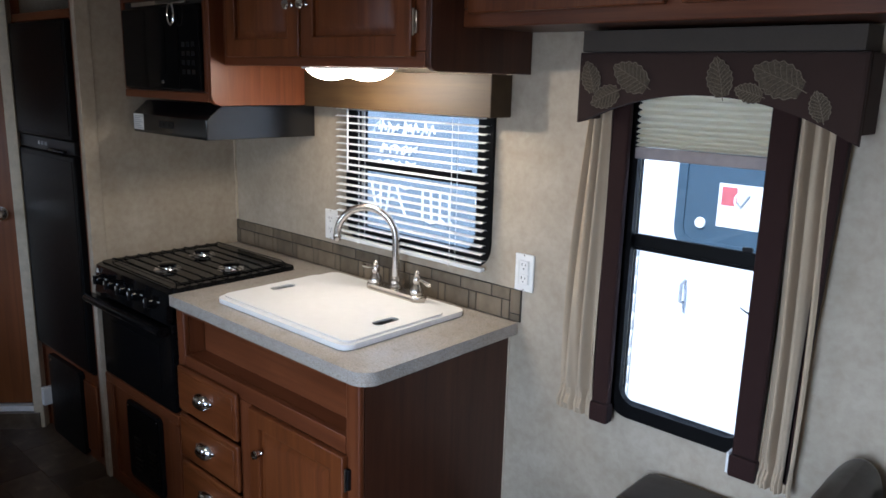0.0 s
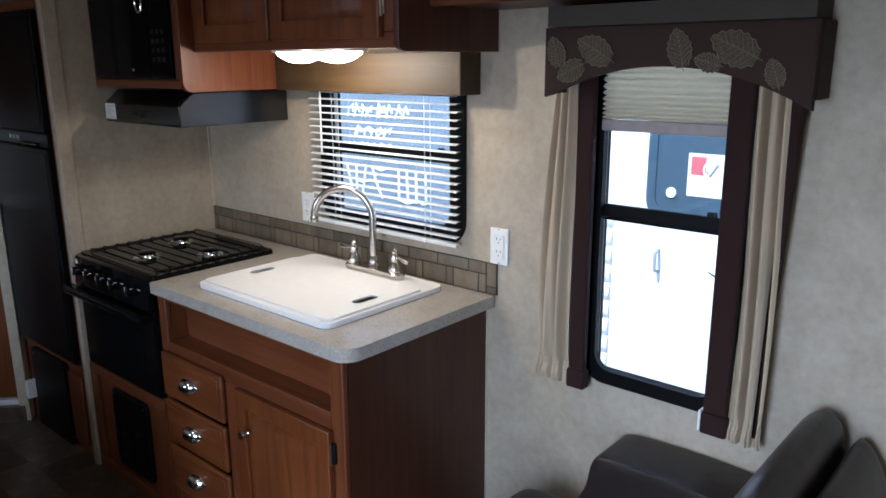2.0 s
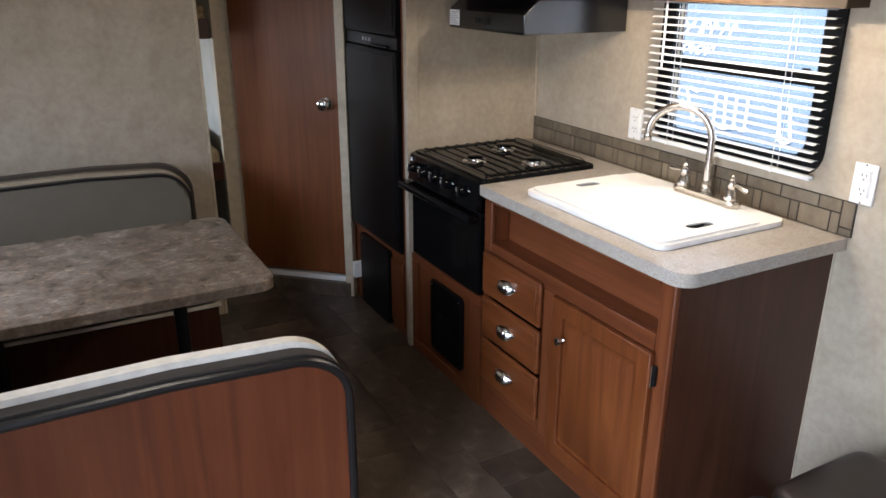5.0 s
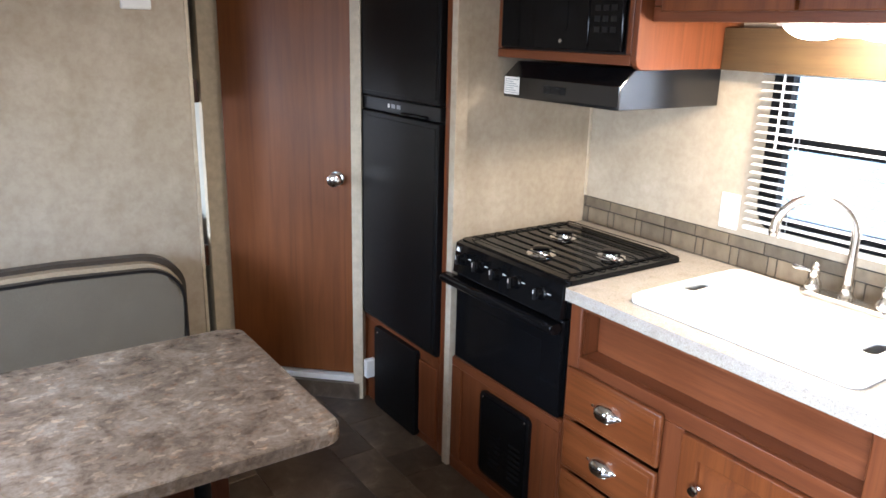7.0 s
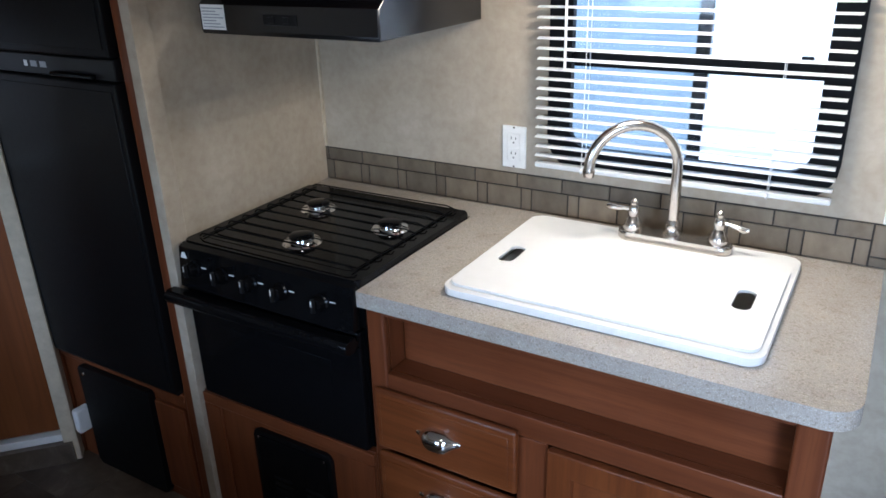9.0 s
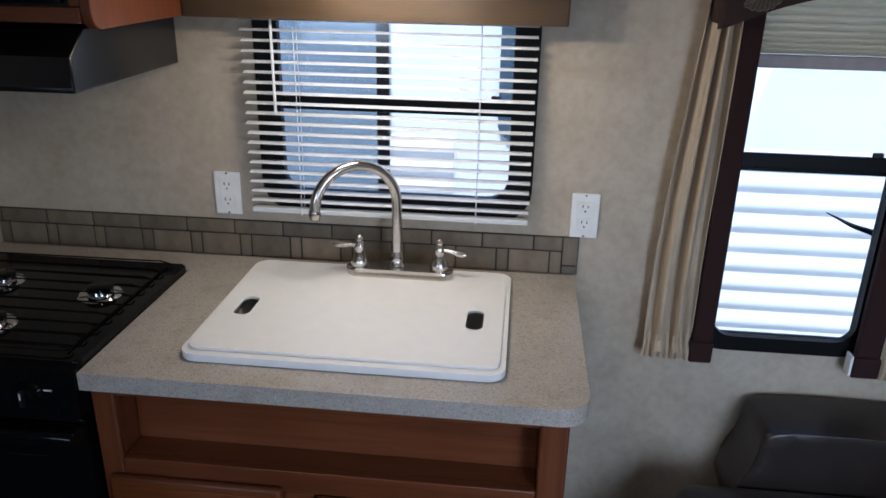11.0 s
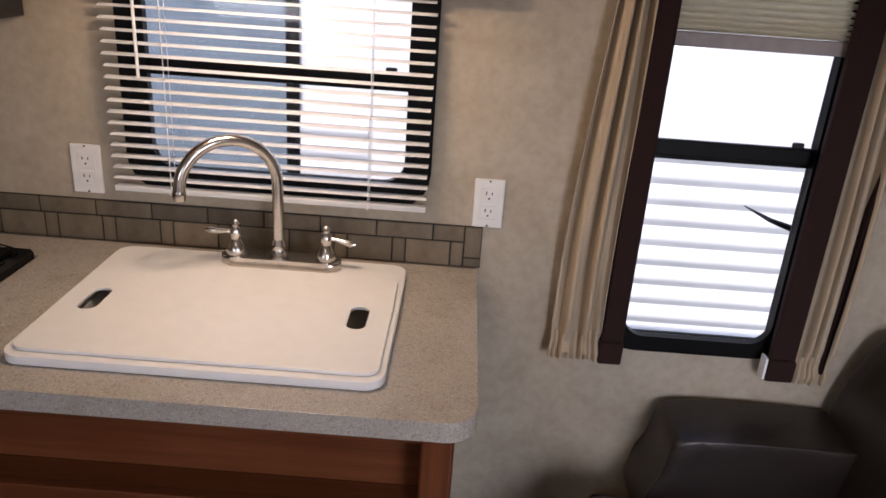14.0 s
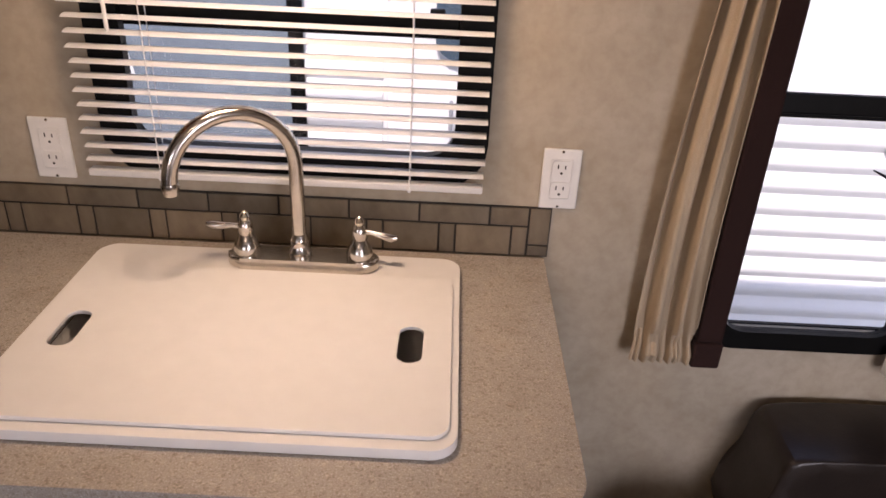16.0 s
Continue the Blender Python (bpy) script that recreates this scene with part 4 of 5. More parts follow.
def microwave():
    c = thing("microwave_cabinet", (0.31, -0.24, 1.535), "cherry-stained wall cabinet that holds the microwave", "cabinet")
    yf, z0 = -0.470, 1.535
    part("bottom_panel", box(0.002, 0.600, yf + 0.02, -0.002, z0, z0 + 0.015), M_WOODD, c)
    side = [(-0.002, z0 - 0.014)] + [(yf + 0.03 - 0.03 * math.sin(radians(a)), z0 + 0.016 - 0.03 * math.cos(radians(a))) for a in range(0, 91, 15)] + [(yf, CEIL - 0.001), (-0.002, CEIL - 0.001)]
    part("side_panel", prism(side, "x", 0.601, 0.622, 0.003), M_WOOD, c)
    part("side_panel", box(0.002, 0.020, yf + 0.021, -0.002, z0 + 0.016, CEIL - 0.001), M_WOOD, c)
    part("rail", box(0.002, 0.6005, yf, yf + 0.019, z0 - 0.003, z0 + 0.026, 0.003), M_WOODX, c)
    part("stile", box(0.002, 0.026, yf, yf + 0.019, z0 + 0.027, CEIL - 0.001, 0.003), M_WOOD, c)
    part("stile", box(0.580, 0.6005, yf, yf + 0.019, z0 + 0.027, CEIL - 0.001, 0.003), M_WOOD, c)
    part("rail", box(0.027, 0.579, yf, yf + 0.019, 1.872, CEIL - 0.001, 0.003), M_WOODX, c)
    m = thing("microwave", (0.30, -0.28, z0 + 0.026), "black built-in microwave with a chrome handle", "microwave")
    part("body", box(0.028, 0.578, yf + 0.006, -0.06, z0 + 0.0265, 1.870), M_BLACKP, m)
    d = part("door", box(0.032, 0.440, yf - 0.012, yf + 0.005, z0 + 0.032, 1.846, 0.005), M_BLACK, m)
    part("door_window", prism(round_rect(0.085, 0.350, z0 + 0.085, 1.790, 0.02), "y", yf - 0.0135, yf - 0.0125), M_OVENG, d)
    part("control_panel", box(0.442, 0.574, yf - 0.012, yf + 0.005, z0 + 0.032, 1.846, 0.005), M_BLACK, m)
    hd = [(0.425 + 0.020 * math.sin(radians(a)), yf - 0.026, 1.815 + 0.034 * math.cos(radians(a))) for a in range(0, 361, 20)]
    part("handle", tube(hd, 0.004, 8), M_CHROME, d, "oval chrome handle")
    part("trim_strip", box(0.12, 0.50, yf - 0.015, yf + 0.004, 1.850, 1.866, 0.003), M_CHROME, m, "chrome trim strip")
    part("button", spin((0.325, yf - 0.0127, z0 + 0.058), (0, -1, 0), [(0, 0.007), (0.003, 0.006)], 12), M_CHROME, m)
    for r in range(4):
        for q in range(3):
            part("button", box(0.463 + q * 0.032, 0.485 + q * 0.032, yf - 0.0135, yf - 0.0125, 1.62 + r * 0.03, 1.636 + r * 0.03), M_BLACKP, m)


microwave()


def wall_cabinet():
    c = thing("wall_cabinet", (1.09, -0.21, 1.652), "cherry-stained wall cabinet with two doors", "cabinet", "wall cabinets")
    x0, x1, yf, z0 = 0.623, 1.562, -0.420, 1.652
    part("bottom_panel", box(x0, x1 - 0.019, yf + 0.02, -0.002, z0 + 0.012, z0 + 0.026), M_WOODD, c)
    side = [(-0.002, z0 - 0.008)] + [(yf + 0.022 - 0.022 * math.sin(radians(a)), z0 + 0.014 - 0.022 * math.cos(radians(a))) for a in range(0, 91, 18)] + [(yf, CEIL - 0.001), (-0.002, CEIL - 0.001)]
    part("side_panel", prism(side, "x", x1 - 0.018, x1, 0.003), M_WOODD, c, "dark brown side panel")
    part("rail", box(x0, x1 - 0.019, yf, yf + 0.019, z0, z0 + 0.040, 0.003), M_WOODX, c)
    part("rail", box(x0, x1 - 0.019, yf, yf + 0.019, CEIL - 0.04, CEIL - 0.002, 0.003), M_WOODX, c)
    part("stile", box(x1 - 0.065, x1 - 0.019, yf, yf + 0.0185, z0 + 0.041, CEIL - 0.041, 0.003), M_WOOD, c)
    part("stile", box(x0, x0 + 0.06, yf, yf + 0.0185, z0 + 0.041, CEIL - 0.041, 0.003), M_WOOD, c)
    part("back_panel", box(x0, x1 - 0.019, -0.012, -0.0025, z0 + 0.027, CEIL - 0.002), M_WOODD, c)
    for a, b, kx in ((0.665, 1.052, 1.024), (1.062, 1.510, 1.090)):
        d = raised_panel(a, b, z0 + 0.026, CEIL - 0.03, yf - 0.0005, 0.020, M_FRONT, c, "door")
        knob(kx, yf - 0.021, 1.822, d)
        if b > 1.5:
            part("hinge", box(b, b + 0.012, yf - 0.012, yf - 0.0005, 1.735, 1.79, 0.002), M_NICKEL, d, "nickel hinge")
            part("hinge_pin", tube([(b + 0.003, yf - 0.014, 1.73), (b + 0.003, yf - 0.014, 1.795)], 0.004, 8), M_NICKEL, d)


wall_cabinet()


def window_cabinet():
    c = thing("overhead_cabinet", (2.55, -0.15, 1.755), "cherry-stained overhead cabinet above the tall window", "cabinet", "wall cabinets")
    x0, x1, yf, z0 = 1.563, 3.30, -0.305, 1.755
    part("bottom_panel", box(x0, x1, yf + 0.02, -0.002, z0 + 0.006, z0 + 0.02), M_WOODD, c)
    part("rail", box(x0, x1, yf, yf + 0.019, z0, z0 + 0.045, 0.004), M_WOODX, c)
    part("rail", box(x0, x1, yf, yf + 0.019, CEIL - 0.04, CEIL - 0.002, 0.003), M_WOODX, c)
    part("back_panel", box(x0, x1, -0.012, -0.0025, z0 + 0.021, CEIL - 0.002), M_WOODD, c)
    for a, b in ((1.563, 1.60), (2.115, 2.165), (2.70, 2.75), (3.25, 3.30)):
        part("stile", box(a, b, yf, yf + 0.0185, z0 + 0.046, CEIL - 0.041, 0.003), M_WOOD, c)
    for a, b in ((1.592, 2.122), (2.158, 2.71), (2.74, 3.262)):
        raised_panel(a, b, z0 + 0.032, CEIL - 0.03, yf - 0.0005, 0.02, M_FRONTX, c, "door", 0.05)


window_cabinet()

solid("blind_valance_board", prism([(-0.002, 1.520), (-0.098, 1.520), (-0.098, 1.643), (-0.002, 1.643)], "x", 0.623, 1.497, 0.004), M_GOLDV, "brown wood-look valance box over the blind", "valance")


def cabinet_light():
    c = thing("under_cabinet_light", (1.12, -0.31, 1.655), "twin-lens under-cabinet light, switched on", "light fixture")
    part("base", prism(round_rect(0.950, 1.290, -0.385, -0.235, 0.060), "z", 1.6465, 1.6635, 0.003), M_WHITE, c)
    part("divider", prism(round_rect(1.114, 1.126, -0.375, -0.245, 0.004), "z", 1.6225, 1.646, 0.002), M_WHITE, c, "white bar between the lenses")
    for cx in (1.037, 1.203):
        bm = spin((cx, -0.31, 1.646), (0, 0, -1), [(0, 0.075), (0.009, 0.069), (0.018, 0.056), (0.026, 0.040), (0.0305, 0.018), (0.031, 0.001)], 24)
        part("lens", bm, M_BULB, c, "glowing frosted lens")


cabinet_light()


def ceiling_fill_light():
    # unseen fixture, made up to carry the warm fill lamp
    c = thing("ceiling_fill_light", (1.2, -1.75, CEIL), "unseen frosted ceiling dome added as weak warm fill", "light fixture")
    part("base", spin((1.2, -1.75, CEIL - 0.001), (0, 0, -1), [(0, 0.15), (0.02, 0.15)], 28), M_WHITE, c)
    part("lens", spin((1.2, -1.75, CEIL - 0.022), (0, 0, -1), [(0, 0.135), (0.02, 0.12), (0.038, 0.08), (0.044, 0.01)], 28), M_LIGHT, c)


ceiling_fill_light()


# ---- refrigerator cabinet and bathroom door ----
def fridge_cabinet():
    c = thing("refrigerator_cabinet", (-0.37, -0.31, 0), "tall cherry-stained cabinet around the refrigerator", "cabinet")
    yf = -0.625
    part("stile", box(-0.082, -0.031, yf, yf + 0.035, 0.0, CEIL - 0.002, 0.006, 3), M_WOOD, c)
    part("stile", box(-0.690, -0.665, yf, yf + 0.035, 0.0, CEIL - 0.002, 0.004), M_WOOD, c)
    part("rail", box(-0.664, -0.083, yf, yf + 0.035, 1.812, 1.845, 0.004), M_WOODX, c)
    part("rail", box(-0.664, -0.083, yf, yf + 0.035, 0.388, 0.412, 0.003), M_WOODX, c)
    part("lower_panel", box(-0.664, -0.083, yf + 0.008, yf + 0.030, 0.0, 0.387, 0.002), M_WOOD, c)
    part("lower_door", box(-0.218, -0.092, yf - 0.006, yf + 0.0075, 0.045, 0.36, 0.006), M_WOOD, c)
    part("upper_back", box(-0.664, -0.083, -0.25, -0.24, 1.846, CEIL - 0.002), M_WOODD, c)
    part("side_panel", box(-0.720, -0.691, yf + 0.04, -0.002, 0.0, CEIL - 0.002), M_WALL, c)
    r = thing("refrigerator", (-0.37, -0.36, 0.413), "black two-door refrigerator built into the cabinet", "refrigerator")
    part("body", box(-0.658, -0.090, yf + 0.022, -0.10, 0.4125, 1.8115), M_BLACKP, r)
    for z0, z1 in ((0.425, 1.301), (1.360, 1.806)):
        d = part("door", box(-0.657, -0.088, yf - 0.022, yf + 0.021, z0, z1, 0.006), M_BLACKM, r)
        part("door_panel", box(-0.640, -0.105, yf - 0.0245, yf - 0.0225, z0 + 0.02, z1 - 0.02, 0.0008, 1), M_BLACKM, d)
    s = part("control_strip", box(-0.657, -0.088, yf - 0.014, yf + 0.021, 1.304, 1.357, 0.004), M_BLACKP, r)
    for i, (a, b) in enumerate(((-0.452, -0.438), (-0.424, -0.397), (-0.384, -0.357))):
        part("indicator", box(a, b, yf - 0.0150, yf - 0.0142, 1.324, 1.339), M_GREY if i else M_WHITE, s)
    part("pull_lip", box(-0.33, -0.16, yf - 0.030, yf - 0.0145, 1.307, 1.319, 0.004), M_BLACK, s)
    part("door_gasket", box(-0.650, -0.095, yf - 0.010, yf + 0.010, 0.4135, 0.4245), M_BLACKP, r)
    v = thing("lower_access_panel", (-0.39, yf, 0.02), "black louvred access panel under the refrigerator", "vent")
    part("cover", prism(round_rect(-0.560, -0.226, 0.012, 0.385, 0.012), "y", yf - 0.016, yf + 0.0072, 0.004), M_BLACKM, v)
    part("screw", spin((-0.535, yf - 0.0162, 0.36), (0, -1, 0), [(0, 0.006), (0.003, 0.005)], 10), M_CHROME, v)
    w = solid("door_catch", box(-0.610, -0.580, yf - 0.045, yf + 0.0072, 0.13, 0.215, 0.006), M_WHITE, "small white plastic door catch", "door catch")


fridge_cabinet()


def bathroom_door():
    a, b = Vector((-0.695, -0.655, 0)), Vector((-1.085, -1.075, 0))
    d = (b - a).normalized()
    ang = math.degrees(math.atan2(d.y, d.x))
    m = pose(a.x, a.y, 0, 0, 0, ang)
    L = (b - a).length

    def turned(bm):
        bmesh.ops.transform(bm, matrix=m, verts=bm.verts[:])
        return bm
    t = thing("door_2", tuple((a + b) / 2), "closed reddish-brown wood veneer bathroom door", "door", kind="structure")
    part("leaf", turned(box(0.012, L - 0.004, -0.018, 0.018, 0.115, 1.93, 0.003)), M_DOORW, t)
    part("head", turned(box(-0.02, L + 0.03, -0.022, 0.03, 1.935, CEIL - 0.002)), M_TRIM, t)
    part("sill", turned(box(-0.02, L + 0.03, -0.03, 0.05, 0.0, 0.076)), M_FLOOR, t, "dark vinyl-covered step")
    # white strip drawn for the bathroom light that shows under the door
    part("under_door_light", turned(box(-0.0, L + 0.02, -0.012, 0.03, 0.0765, 0.103, 0.003)), M_WHITE, t, "white strip standing in for light under the door")
    part("jamb", turned(box(-0.038, 0.008, -0.024, 0.04, 0.0, CEIL - 0.003, 0.004)), M_TRIM, t, "beige jamb strip")
    out = m.to_3x3() @ Vector((0, 1, 0))
    p = m @ Vector((0.075, 0.018, 1.005))
    k = part("knob", spin(p, out, [(0, 0.026), (0.004, 0.028), (0.008, 0.012), (0.028, 0.011), (0.034, 0.022), (0.044, 0.029), (0.056, 0.027), (0.062, 0.016), (0.063, 0.002)], 20), M_CHROME, t, "round chrome door knob")
    part("rosette", spin(p, out, [(0, 0.033), (0.003, 0.031)], 20), M_NICKEL, k)


bathroom_door()


# ---- bunk corner ----
solid("wall_dinette_end", box(-0.79, -0.75, -2.795, -1.305, 0, CEIL - 0.001), M_WALL, "beige papered end wall behind the dinette", "wall", "structure")
solid("trim_end_strip", box(-0.795, -0.746, -1.304, -1.290, 0, CEIL - 0.002, 0.003), M_TRIM, "beige edge strip of the end wall", "trim", "structure")
solid("trim_bunk_post", box(-1.14, -1.098, -1.160, -1.066, 0, CEIL - 0.002, 0.004), M_TRIM, "beige post between bunk and door", "trim", "structure")
solid("wall_bunk_side", box(-2.29, -1.141, -1.058, -1.03, 0, CEIL - 0.002), M_BUNKW, "pale wall beside the bunks", "wall", "structure")


def bunk(z, label, y1):
    b = thing("bunk_bed", (-1.7, -1.9, z), label, "bunk bed", "bunk beds")
    part("fascia", box(-1.14, -1.12, -2.79, y1, z - 0.075, z + 0.02, 0.004), M_WOODD, b)
    part("platform", box(-2.29, -1.141, -2.79, y1, z - 0.06, z - 0.03), M_WOODD, b)
    part("mattress", box(-2.28, -1.145, -2.78, y1 - 0.005, z - 0.029, z + 0.085, 0.03, 3), M_TAN, b)


bunk(1.375, "upper bunk bed with a tan mattress", -1.163)
bunk(0.66, "lower bunk bed with a tan patterned mattress", -1.163)
solid("thermostat", box(-0.7495, -0.730, -1.52, -1.42, 1.66, 1.74, 0.006), M_WHITE, "white wall thermostat on beige paper", "thermostat")


# ---- dinette ----
def bench_outline(y_end, y_far, z0, ztop, r):
    return [(y_end, z0)] + [(y_end - r + r * math.cos(radians(a)), ztop - 0.012 - r * 0.85 + r * 0.85 * math.sin(radians(a))) for a in range(0, 91, 10)] + [(y_end - 0.40, ztop), (y_far, ztop - 0.008), (y_far, z0)]


def bench(x_back, s, label, ye, zt):
    """s: 1 faces up x, -1 faces down x."""
    b = thing("dinette_bench", (x_back + s * 0.28, -2.1, 0), label, "bench", "dinette benches")
    yf = -2.78
    bx = lambda a, c, *rest, **kw: box(x_back + s * a, x_back + s * c, *rest, **kw)
    o = bench_outline(ye, yf, 0.0, zt - 0.028, 0.14)
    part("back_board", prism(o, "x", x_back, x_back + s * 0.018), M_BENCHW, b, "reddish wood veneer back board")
    edge = bench_outline(ye + 0.004, yf, 0.0, zt - 0.020, 0.146)[:-1]
    part("edge_welt", tube([(x_back - s * 0.001, u, v) for u, v in edge], 0.0115, 10), M_RIM, b, "black glossy vinyl welt")
    up = 0.0 if s < 0 else 0.018
    big, small = bench_outline(ye + 0.012 + up * 0.3, yf, 0.0, zt - 0.006 + up, 0.153), bench_outline(ye - 0.004, yf, 0.0, zt - 0.032, 0.137)
    part("gusset", ring_frame(big, small, "x", x_back + s * 0.012, x_back + s * 0.05), M_GUSSET if s < 0 else M_OLIVE, b, "brown-grey vinyl gusset")
    big, small = bench_outline(ye + 0.004 - up * 0.3, yf, 0.42, zt + 0.010 - up * 0.7, 0.15), bench_outline(ye - 0.03, yf, 0.42, zt - 0.045, 0.125)
    part("cushion_rim", ring_frame(big, small, "x", x_back + s * 0.051, x_back + s * 0.085), M_CREAMV if s < 0 else M_TANV, b, "cream vinyl cushion rim" if s < 0 else "tan vinyl cushion rim")
    o = bench_outline(ye - 0.012, yf, 0.44, zt - 0.02, 0.14)
    part("back_cushion", prism(o, "x", x_back + s * 0.0515, x_back + s * 0.125, 0.016, 3), M_CUSH, b)
    if s > 0:
        big, small = bench_outline(ye - 0.006, yf, 0.44, zt - 0.014, 0.140), bench_outline(ye - 0.015, yf, 0.44, zt - 0.024, 0.132)
        part("piping", ring_frame(big, small, "x", x_back + s * 0.100, x_back + s * 0.128), M_RIM, b, "dark piping")
    part("seat_box", bx(0.02, 0.50, yf, ye - 0.01, 0.0, 0.335, bevel=0.004), M_WOODD, b)
    part("seat_lip", bx(0.02, 0.515, yf, ye - 0.002, 0.336, 0.352, bevel=0.003), M_CREAMV, b)
    part("seat_cushion", bx(0.13, 0.53, yf, ye - 0.006, 0.353, 0.455, bevel=0.03, seg=3), M_CUSH, b)
    return b


bench(1.275, -1, "dinette bench with wood back, dark welt and cream cushion rim", -1.420, 0.792)
bench(-0.60, 1, "dinette bench with grey cushions and dark rounded welt", -1.440, 0.838)


def dinette_table():
    t = thing("dinette_table", (0.36, -2.1, 0), "dinette table with dark mottled stone-look top", "table")
    pts = round_rect(0.0, 0.712, -2.77, -1.425, 0.05)
    part("tabletop", prism(pts, "z", 0.708, 0.740, 0.003), M_TABLE, t)
    part("edge_band", ring_frame(round_rect(-0.004, 0.716, -2.774, -1.421, 0.054), round_rect(-0.0005, 0.7125, -2.7705, -1.4245, 0.0505), "z", 0.709, 0.739), M_TABLE, t)
    for y in (-1.66, -2.20):
        part("leg", tube([(0.36, y, 0.012), (0.36, y, 0.707)], 0.022, 16), M_BLACKP, t)
        part("foot", spin((0.36, y, 0.0), (0, 0, 1), [(0, 0.085), (0.006, 0.085), (0.014, 0.04), (0.03, 0.026)], 20), M_BLACKP, t)


dinette_table()


# ---- sofa ----
def pillow(cx, cy, cz, sx, sy, sz, power=0.42, lean=0.0, nu=28, nv=16):
    """A padded block with bulging faces: a superellipsoid, leaning about y by so many degrees."""
    bm = bmesh.new()
    f = lambda a: math.copysign(abs(a) ** power, a)
    c, s = math.cos(radians(lean)), math.sin(radians(lean))
    rows = []
    for j in range(1, nv):
        v = -math.pi / 2 + math.pi * j / nv
        row = []
        for i in range(nu):
            u = 2 * math.pi * i / nu
            x, y, z = sx * f(math.cos(v)) * f(math.cos(u)), sy * f(math.cos(v)) * f(math.sin(u)), sz * f(math.sin(v))
            row.append(bm.verts.new((cx + x * c + z * s, cy + y, cz - x * s + z * c)))
        rows.append(row)
    for a, b in zip(rows, rows[1:]):
        for i in range(nu):
            bm.faces.new((a[i], a[(i + 1) % nu], b[(i + 1) % nu], b[i]))
    bm.faces.new(rows[0][::-1])
    bm.faces.new(rows[-1])
    return bm


def sofa():
    s = thing("sofa", (2.3, -0.6, 0), "dark brown leather sofa with padded arms", "sofa")

    def soft(name, bm):
        o = part(name, bm, M_LEATHER, s)
        o.data.polygons.foreach_set("use_smooth", [True] * len(o.data.polygons))
        m = o.modifiers.new("smooth", "SUBSURF")
        m.levels = m.render_levels = 1
        return o
    part("base", box(1.90, 2.70, -1.16, -0.03, 0.05, 0.305, bevel=0.02, seg=3), M_LEATHER, s)
    for y0, y1 in ((-0.580, -0.205), (-0.958, -0.583)):
        soft("seat_cushion", pillow(2.142, (y0 + y1) / 2, 0.362, 0.312, (y1 - y0) / 2, 0.088, 0.20))
    back = [(2.413, 0.42), (2.436, 0.54), (2.455, 0.65), (2.480, 0.748), (2.505, 0.812), (2.530, 0.838), (2.558, 0.844), (2.584, 0.829), (2.600, 0.795), (2.606, 0.73), (2.606, 0.31), (2.43, 0.31)]
    frame_line = [(2.607, 0.31), (2.607, 0.74), (2.614, 0.788), (2.634, 0.794), (2.662, 0.770), (2.694, 0.70), (2.716, 0.58), (2.724, 0.31)]
    for y0, y1 in ((-0.578, -0.036), (-1.13, -0.582)):
        soft("back_cushion", prism(back, "y", y0, y1, 0.030, 3))
    soft("back_frame", prism(frame_line, "y", -1.135, -0.030, 0.020, 3))
    arm = [(1.972, 0.305), (1.977, 0.390), (1.990, 0.425), (2.008, 0.458), (2.020, 0.495), (2.027, 0.535), (2.030, 0.565), (2.035, 0.584), (2.046, 0.596), (2.075, 0.601), (2.25, 0.603), (2.45, 0.600), (2.60, 0.58), (2.60, 0.305)]
    for y0, y1 in ((-0.203, -0.022), (-1.145, -0.962)):
        soft("arm", prism(arm, "y", y0, y1, 0.016, 3))
    for x in (1.99, 2.64):
        for y in (-1.10, -0.09):
            part("leg", spin((x, y, 0.0), (0, 0, 1), [(0, 0.02), (0.05, 0.028)], 12), M_DARK, s)


sofa()


# ---- outside ----
solid("ground", box(-60, 60, -60, 60, -0.92, -0.90), M_GROUND, "pale gravel ground", "ground", "structure")


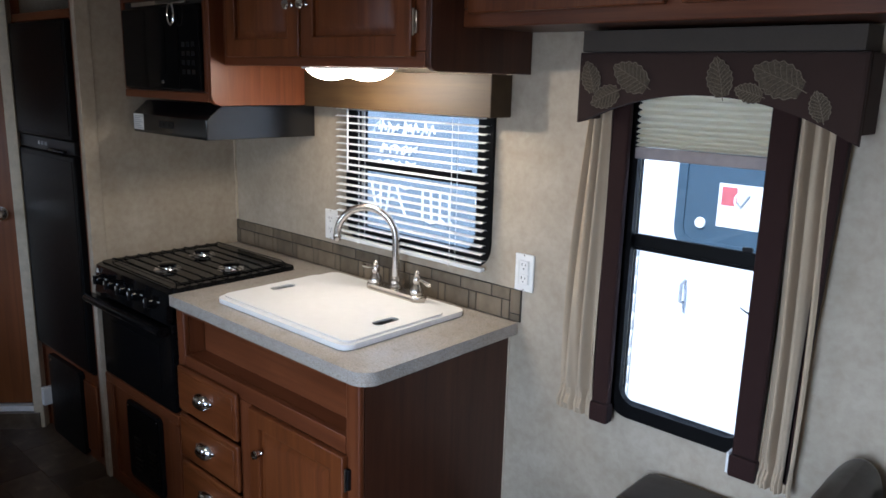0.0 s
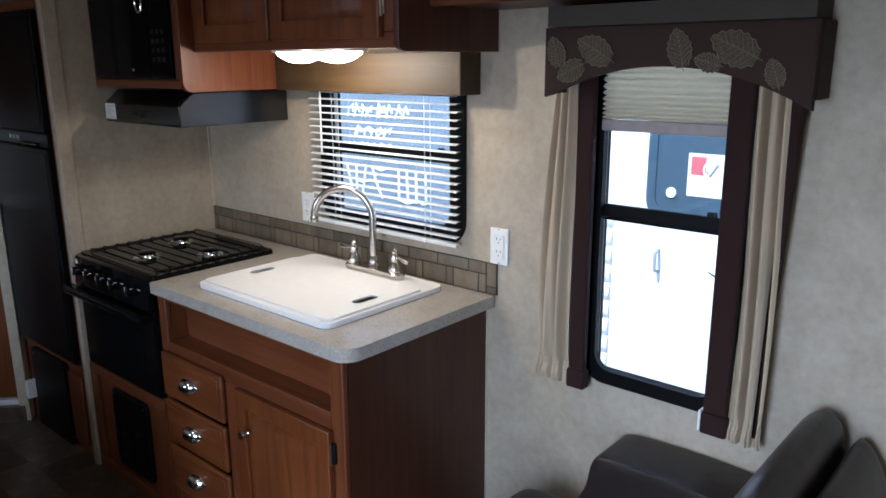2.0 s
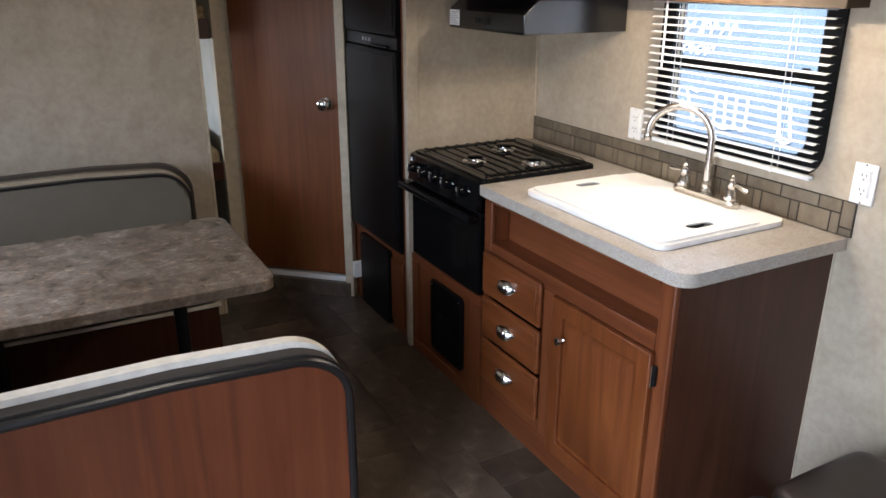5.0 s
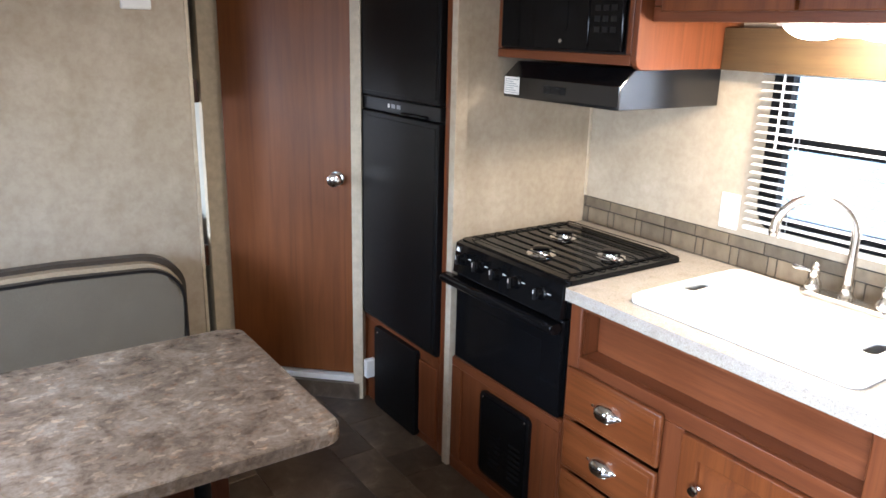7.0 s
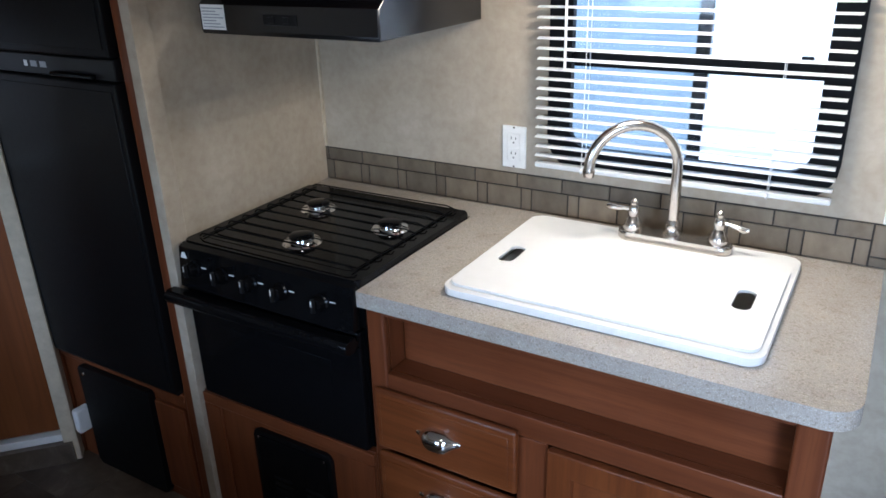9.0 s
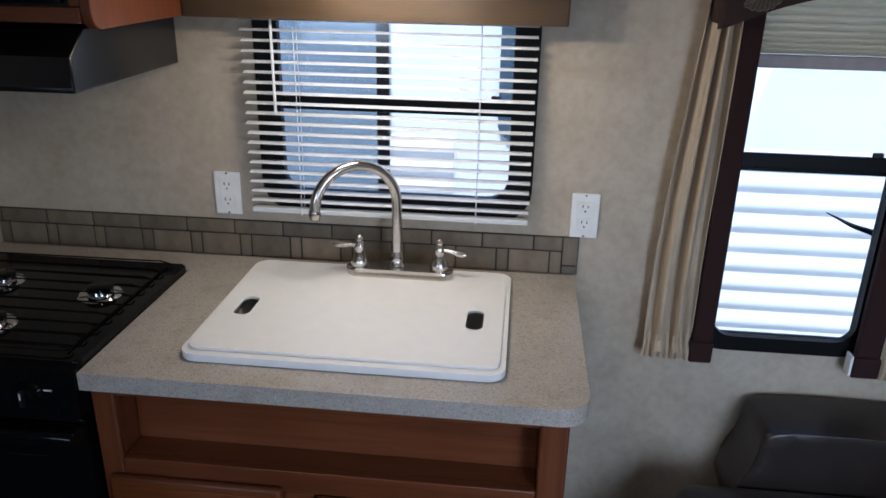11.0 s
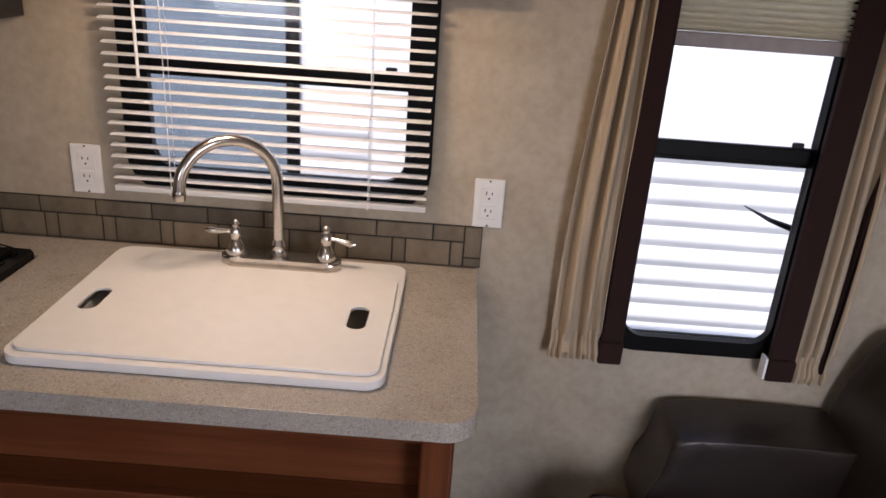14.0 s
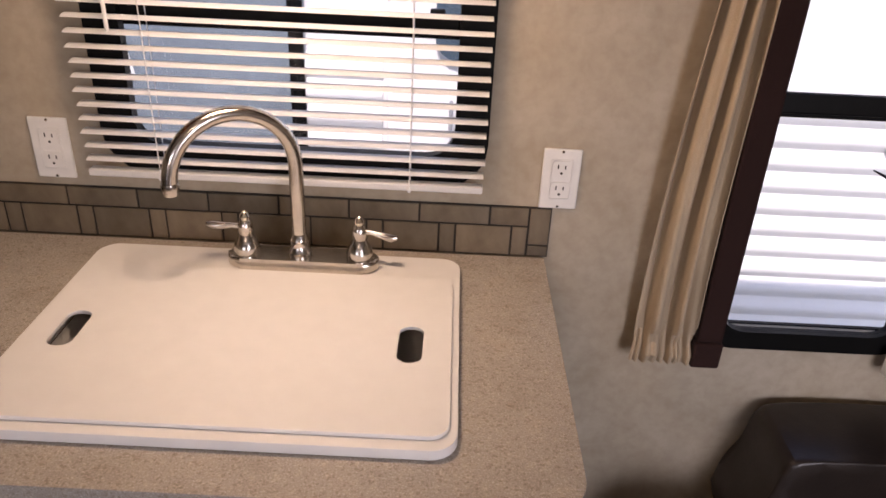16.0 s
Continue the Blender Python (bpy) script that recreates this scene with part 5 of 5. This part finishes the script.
def neighbour_trailer():
    t = thing("parked_trailer", (1.0, 1.7, -0.9), "white parked travel trailer with a dark window", "trailer")
    y = 1.62
    part("wall", box(-3.5, 6.0, y, y + 2.2, -0.55, 2.35), M_SIDING, t, "white ribbed siding wall")
    part("roof", box(-3.55, 6.05, y - 0.03, y + 2.25, 2.351, 2.42, 0.02), M_SIDING, t)
    n = 14
    for a, b in ((-3.5, 1.10), (2.312, 6.0)):
        pts = []
        for i in range(n):
            z = -0.5 + i * 0.098
            pts += [(y - 0.004, z), (y - 0.009, z + 0.010), (y - 0.018, z + 0.026), (y - 0.022, z + 0.038), (y - 0.021, z + 0.050), (y - 0.016, z + 0.066), (y - 0.006, z + 0.090)]
        part("siding", prism([(y - 0.0005, -0.52)] + pts + [(y - 0.0005, 0.88)], "x", a, b), M_SIDING, t)
    part("slide_panel", box(1.12, 2.29, y - 0.03, y - 0.0005, -0.5, 1.9, 0.01), M_SIDING, t)
    part("edge_trim", box(2.2905, 2.312, y - 0.035, y - 0.0005, -0.5, 1.9, 0.005), M_SIDING, t)
    w = part("window", prism(round_rect(-1.55, 0.80, 0.30, 1.75, 0.08), "y", y - 0.03, y - 0.014, 0.004), M_FRAMEB, t)
    part("pane", prism(round_rect(-1.47, 0.745, 0.36, 1.70, 0.06), "y", y - 0.034, y - 0.031), M_BLUEG, w, "dark tinted window pane with reflected sky in its blue colour")
    # second window is out of view, added to give the hood a blue reflection
    mirrored_window = part("window", prism(round_rect(3.10, 4.45, 0.55, 1.75, 0.08), "y", y - 0.03, y - 0.024, 0.002), M_FRAMEB, t)
    part("pane", prism(round_rect(3.17, 4.38, 0.62, 1.68, 0.06), "y", y - 0.034, y - 0.031), M_BLUEG, mirrored_window, "dark tinted window pane with reflected sky in its blue colour")
    # loose strokes of white window paint that cannot be read
    rnd = random.Random(11)

    def stroke(points, r):
        part("paint_stroke", tube([(x, y - 0.035, z) for x, z in points], r, 6), M_PAINT, w)
    for z, h, x0, x1, step in ((1.27, 0.095, -0.86, -0.36, 0.062), (1.15, 0.065, -0.82, -0.50, 0.052), (1.075, 0.03, -0.82, -0.46, 0.060)):
        x = x0
        while x < x1:
            a, b, c = (rnd.uniform(-0.025, 0.025) for _ in range(3))
            stroke([(x + a, z), (x + 0.020 + b, z + h * 0.6), (x + 0.035 + c, z + h * rnd.uniform(0.75, 1.0)), (x + 0.055 + a, z + h * 0.3)], 0.008)
            x += step
    for x, lean in ((-0.88, 0.06), (-0.79, 0.0), (-0.70, -0.04), (-0.64, 0.09), (-0.40, 0.0), (-0.33, 0.01), (-0.25, 0.0), (-0.17, 0.0), (0.04, 0.03), (0.11, 0.03)):
        stroke([(x + lean, 0.75), (x + lean * 0.4, 0.85), (x, 0.95)], 0.009)
    for x0, x1, z in ((-0.82, -0.66, 0.86), (-0.62, -0.50, 0.95), (-0.40, -0.26, 0.76), (-0.24, -0.15, 0.77), (0.06, 0.14, 0.75)):
        stroke([(x0, z), ((x0 + x1) / 2, z - 0.018), (x1, z)], 0.009)
    h = part("hatch", prism(round_rect(1.325, 2.05, 0.90, 1.60, 0.07), "y", y - 0.055, y - 0.0305, 0.012), M_BLUEH, t, "blue-grey hatch with a label")
    part("hatch_rim", ring_frame(round_rect(1.30, 2.075, 0.875, 1.625, 0.09), round_rect(1.345, 2.03, 0.92, 1.58, 0.06), "y", y - 0.062, y - 0.0555), M_BLUEH, h)
    part("label", box(1.50, 1.70, y - 0.0575, y - 0.0555, 1.00, 1.20), M_WHITE, h, "white warning label with a red mark")
    part("label_mark", box(1.515, 1.585, y - 0.0585, y - 0.0577, 1.10, 1.185), M_RED, h)
    part("label_mark", ring_frame(round_rect(1.572, 1.662, 1.085, 1.170, 0.04), round_rect(1.580, 1.654, 1.093, 1.162, 0.032), "y", y - 0.0595, y - 0.0587), M_WHITE, h)
    part("label_mark", tube([(1.590, y - 0.060, 1.120), (1.606, y - 0.060, 1.100), (1.640, y - 0.060, 1.155)], 0.005, 6), M_GREY, h)
    part("lock", spin((1.425, y - 0.0555, 1.005), (0, -1, 0), [(0, 0.026), (0.008, 0.024), (0.009, 0.01)], 16), M_WHITE, h)
    part("grab_handle", tube([(1.37, y - 0.031, 0.60), (1.37, y - 0.07, 0.61), (1.37, y - 0.07, 0.70), (1.37, y - 0.031, 0.71)], 0.008, 8), M_GREY, t)
    for x in (-2.0, 0.3, 3.2, 4.4):
        part("wheel" if x > 3 else "jack", spin((x, y + 0.2, -0.56), (0, 1, 0), [(0, 0.34), (0.2, 0.34)], 24), M_RIM, t)


neighbour_trailer()
arm_rod = thing("awning_arm", (2.4, 0.10, 0.97), "thin tapered black awning arm outside the window", "awning arm")
part("rod", tube([(2.190, 0.10, 1.068), (2.26, 0.10, 1.036), (2.345, 0.10, 1.010), (2.60, 0.10, 0.93)], [0.0015, 0.006, 0.010, 0.012], 8), M_BLACKP, arm_rod)
part("bracket", box(2.58, 2.63, 0.0505, 0.115, 0.89, 0.96, 0.004), M_BLACKP, arm_rod)


# ---- pieces: backsplash and floor ----
backsplash()


def tiled_floor():
    f = thing("floor", (0.5, -1.4, 0), "dark brown stone-look vinyl tile floor", "floor", kind="structure")
    part("subfloor", box(-2.3, 3.6, -2.80, 0.0, -0.03, -0.004), M_GROUT, f)
    cache = {}
    g = 0.0007
    wide, row = (0.305, 0.152, 0.305, 0.305), 0.203
    y, r = -2.795, 0
    rnd = random.Random(4)
    while y < -0.03:
        h = 0.305 if r % 2 else 0.152
        x = -2.3 + 0.11 * (r % 3)
        k = r
        while x < 3.55:
            w = wide[k % 4]
            key = (w, h)
            if key not in cache:
                cache[key] = mesh_of("tile", box(g, w - g, g, h - g, -0.0035, 0.0, 0.0009, 1), M_FLOOR)
            if y + h < 0 and x + w < 3.6:
                shared("tile", cache[key], (x, y, 0), f)
            x += w
            k += 1
        y += h
        r += 1


tiled_floor()
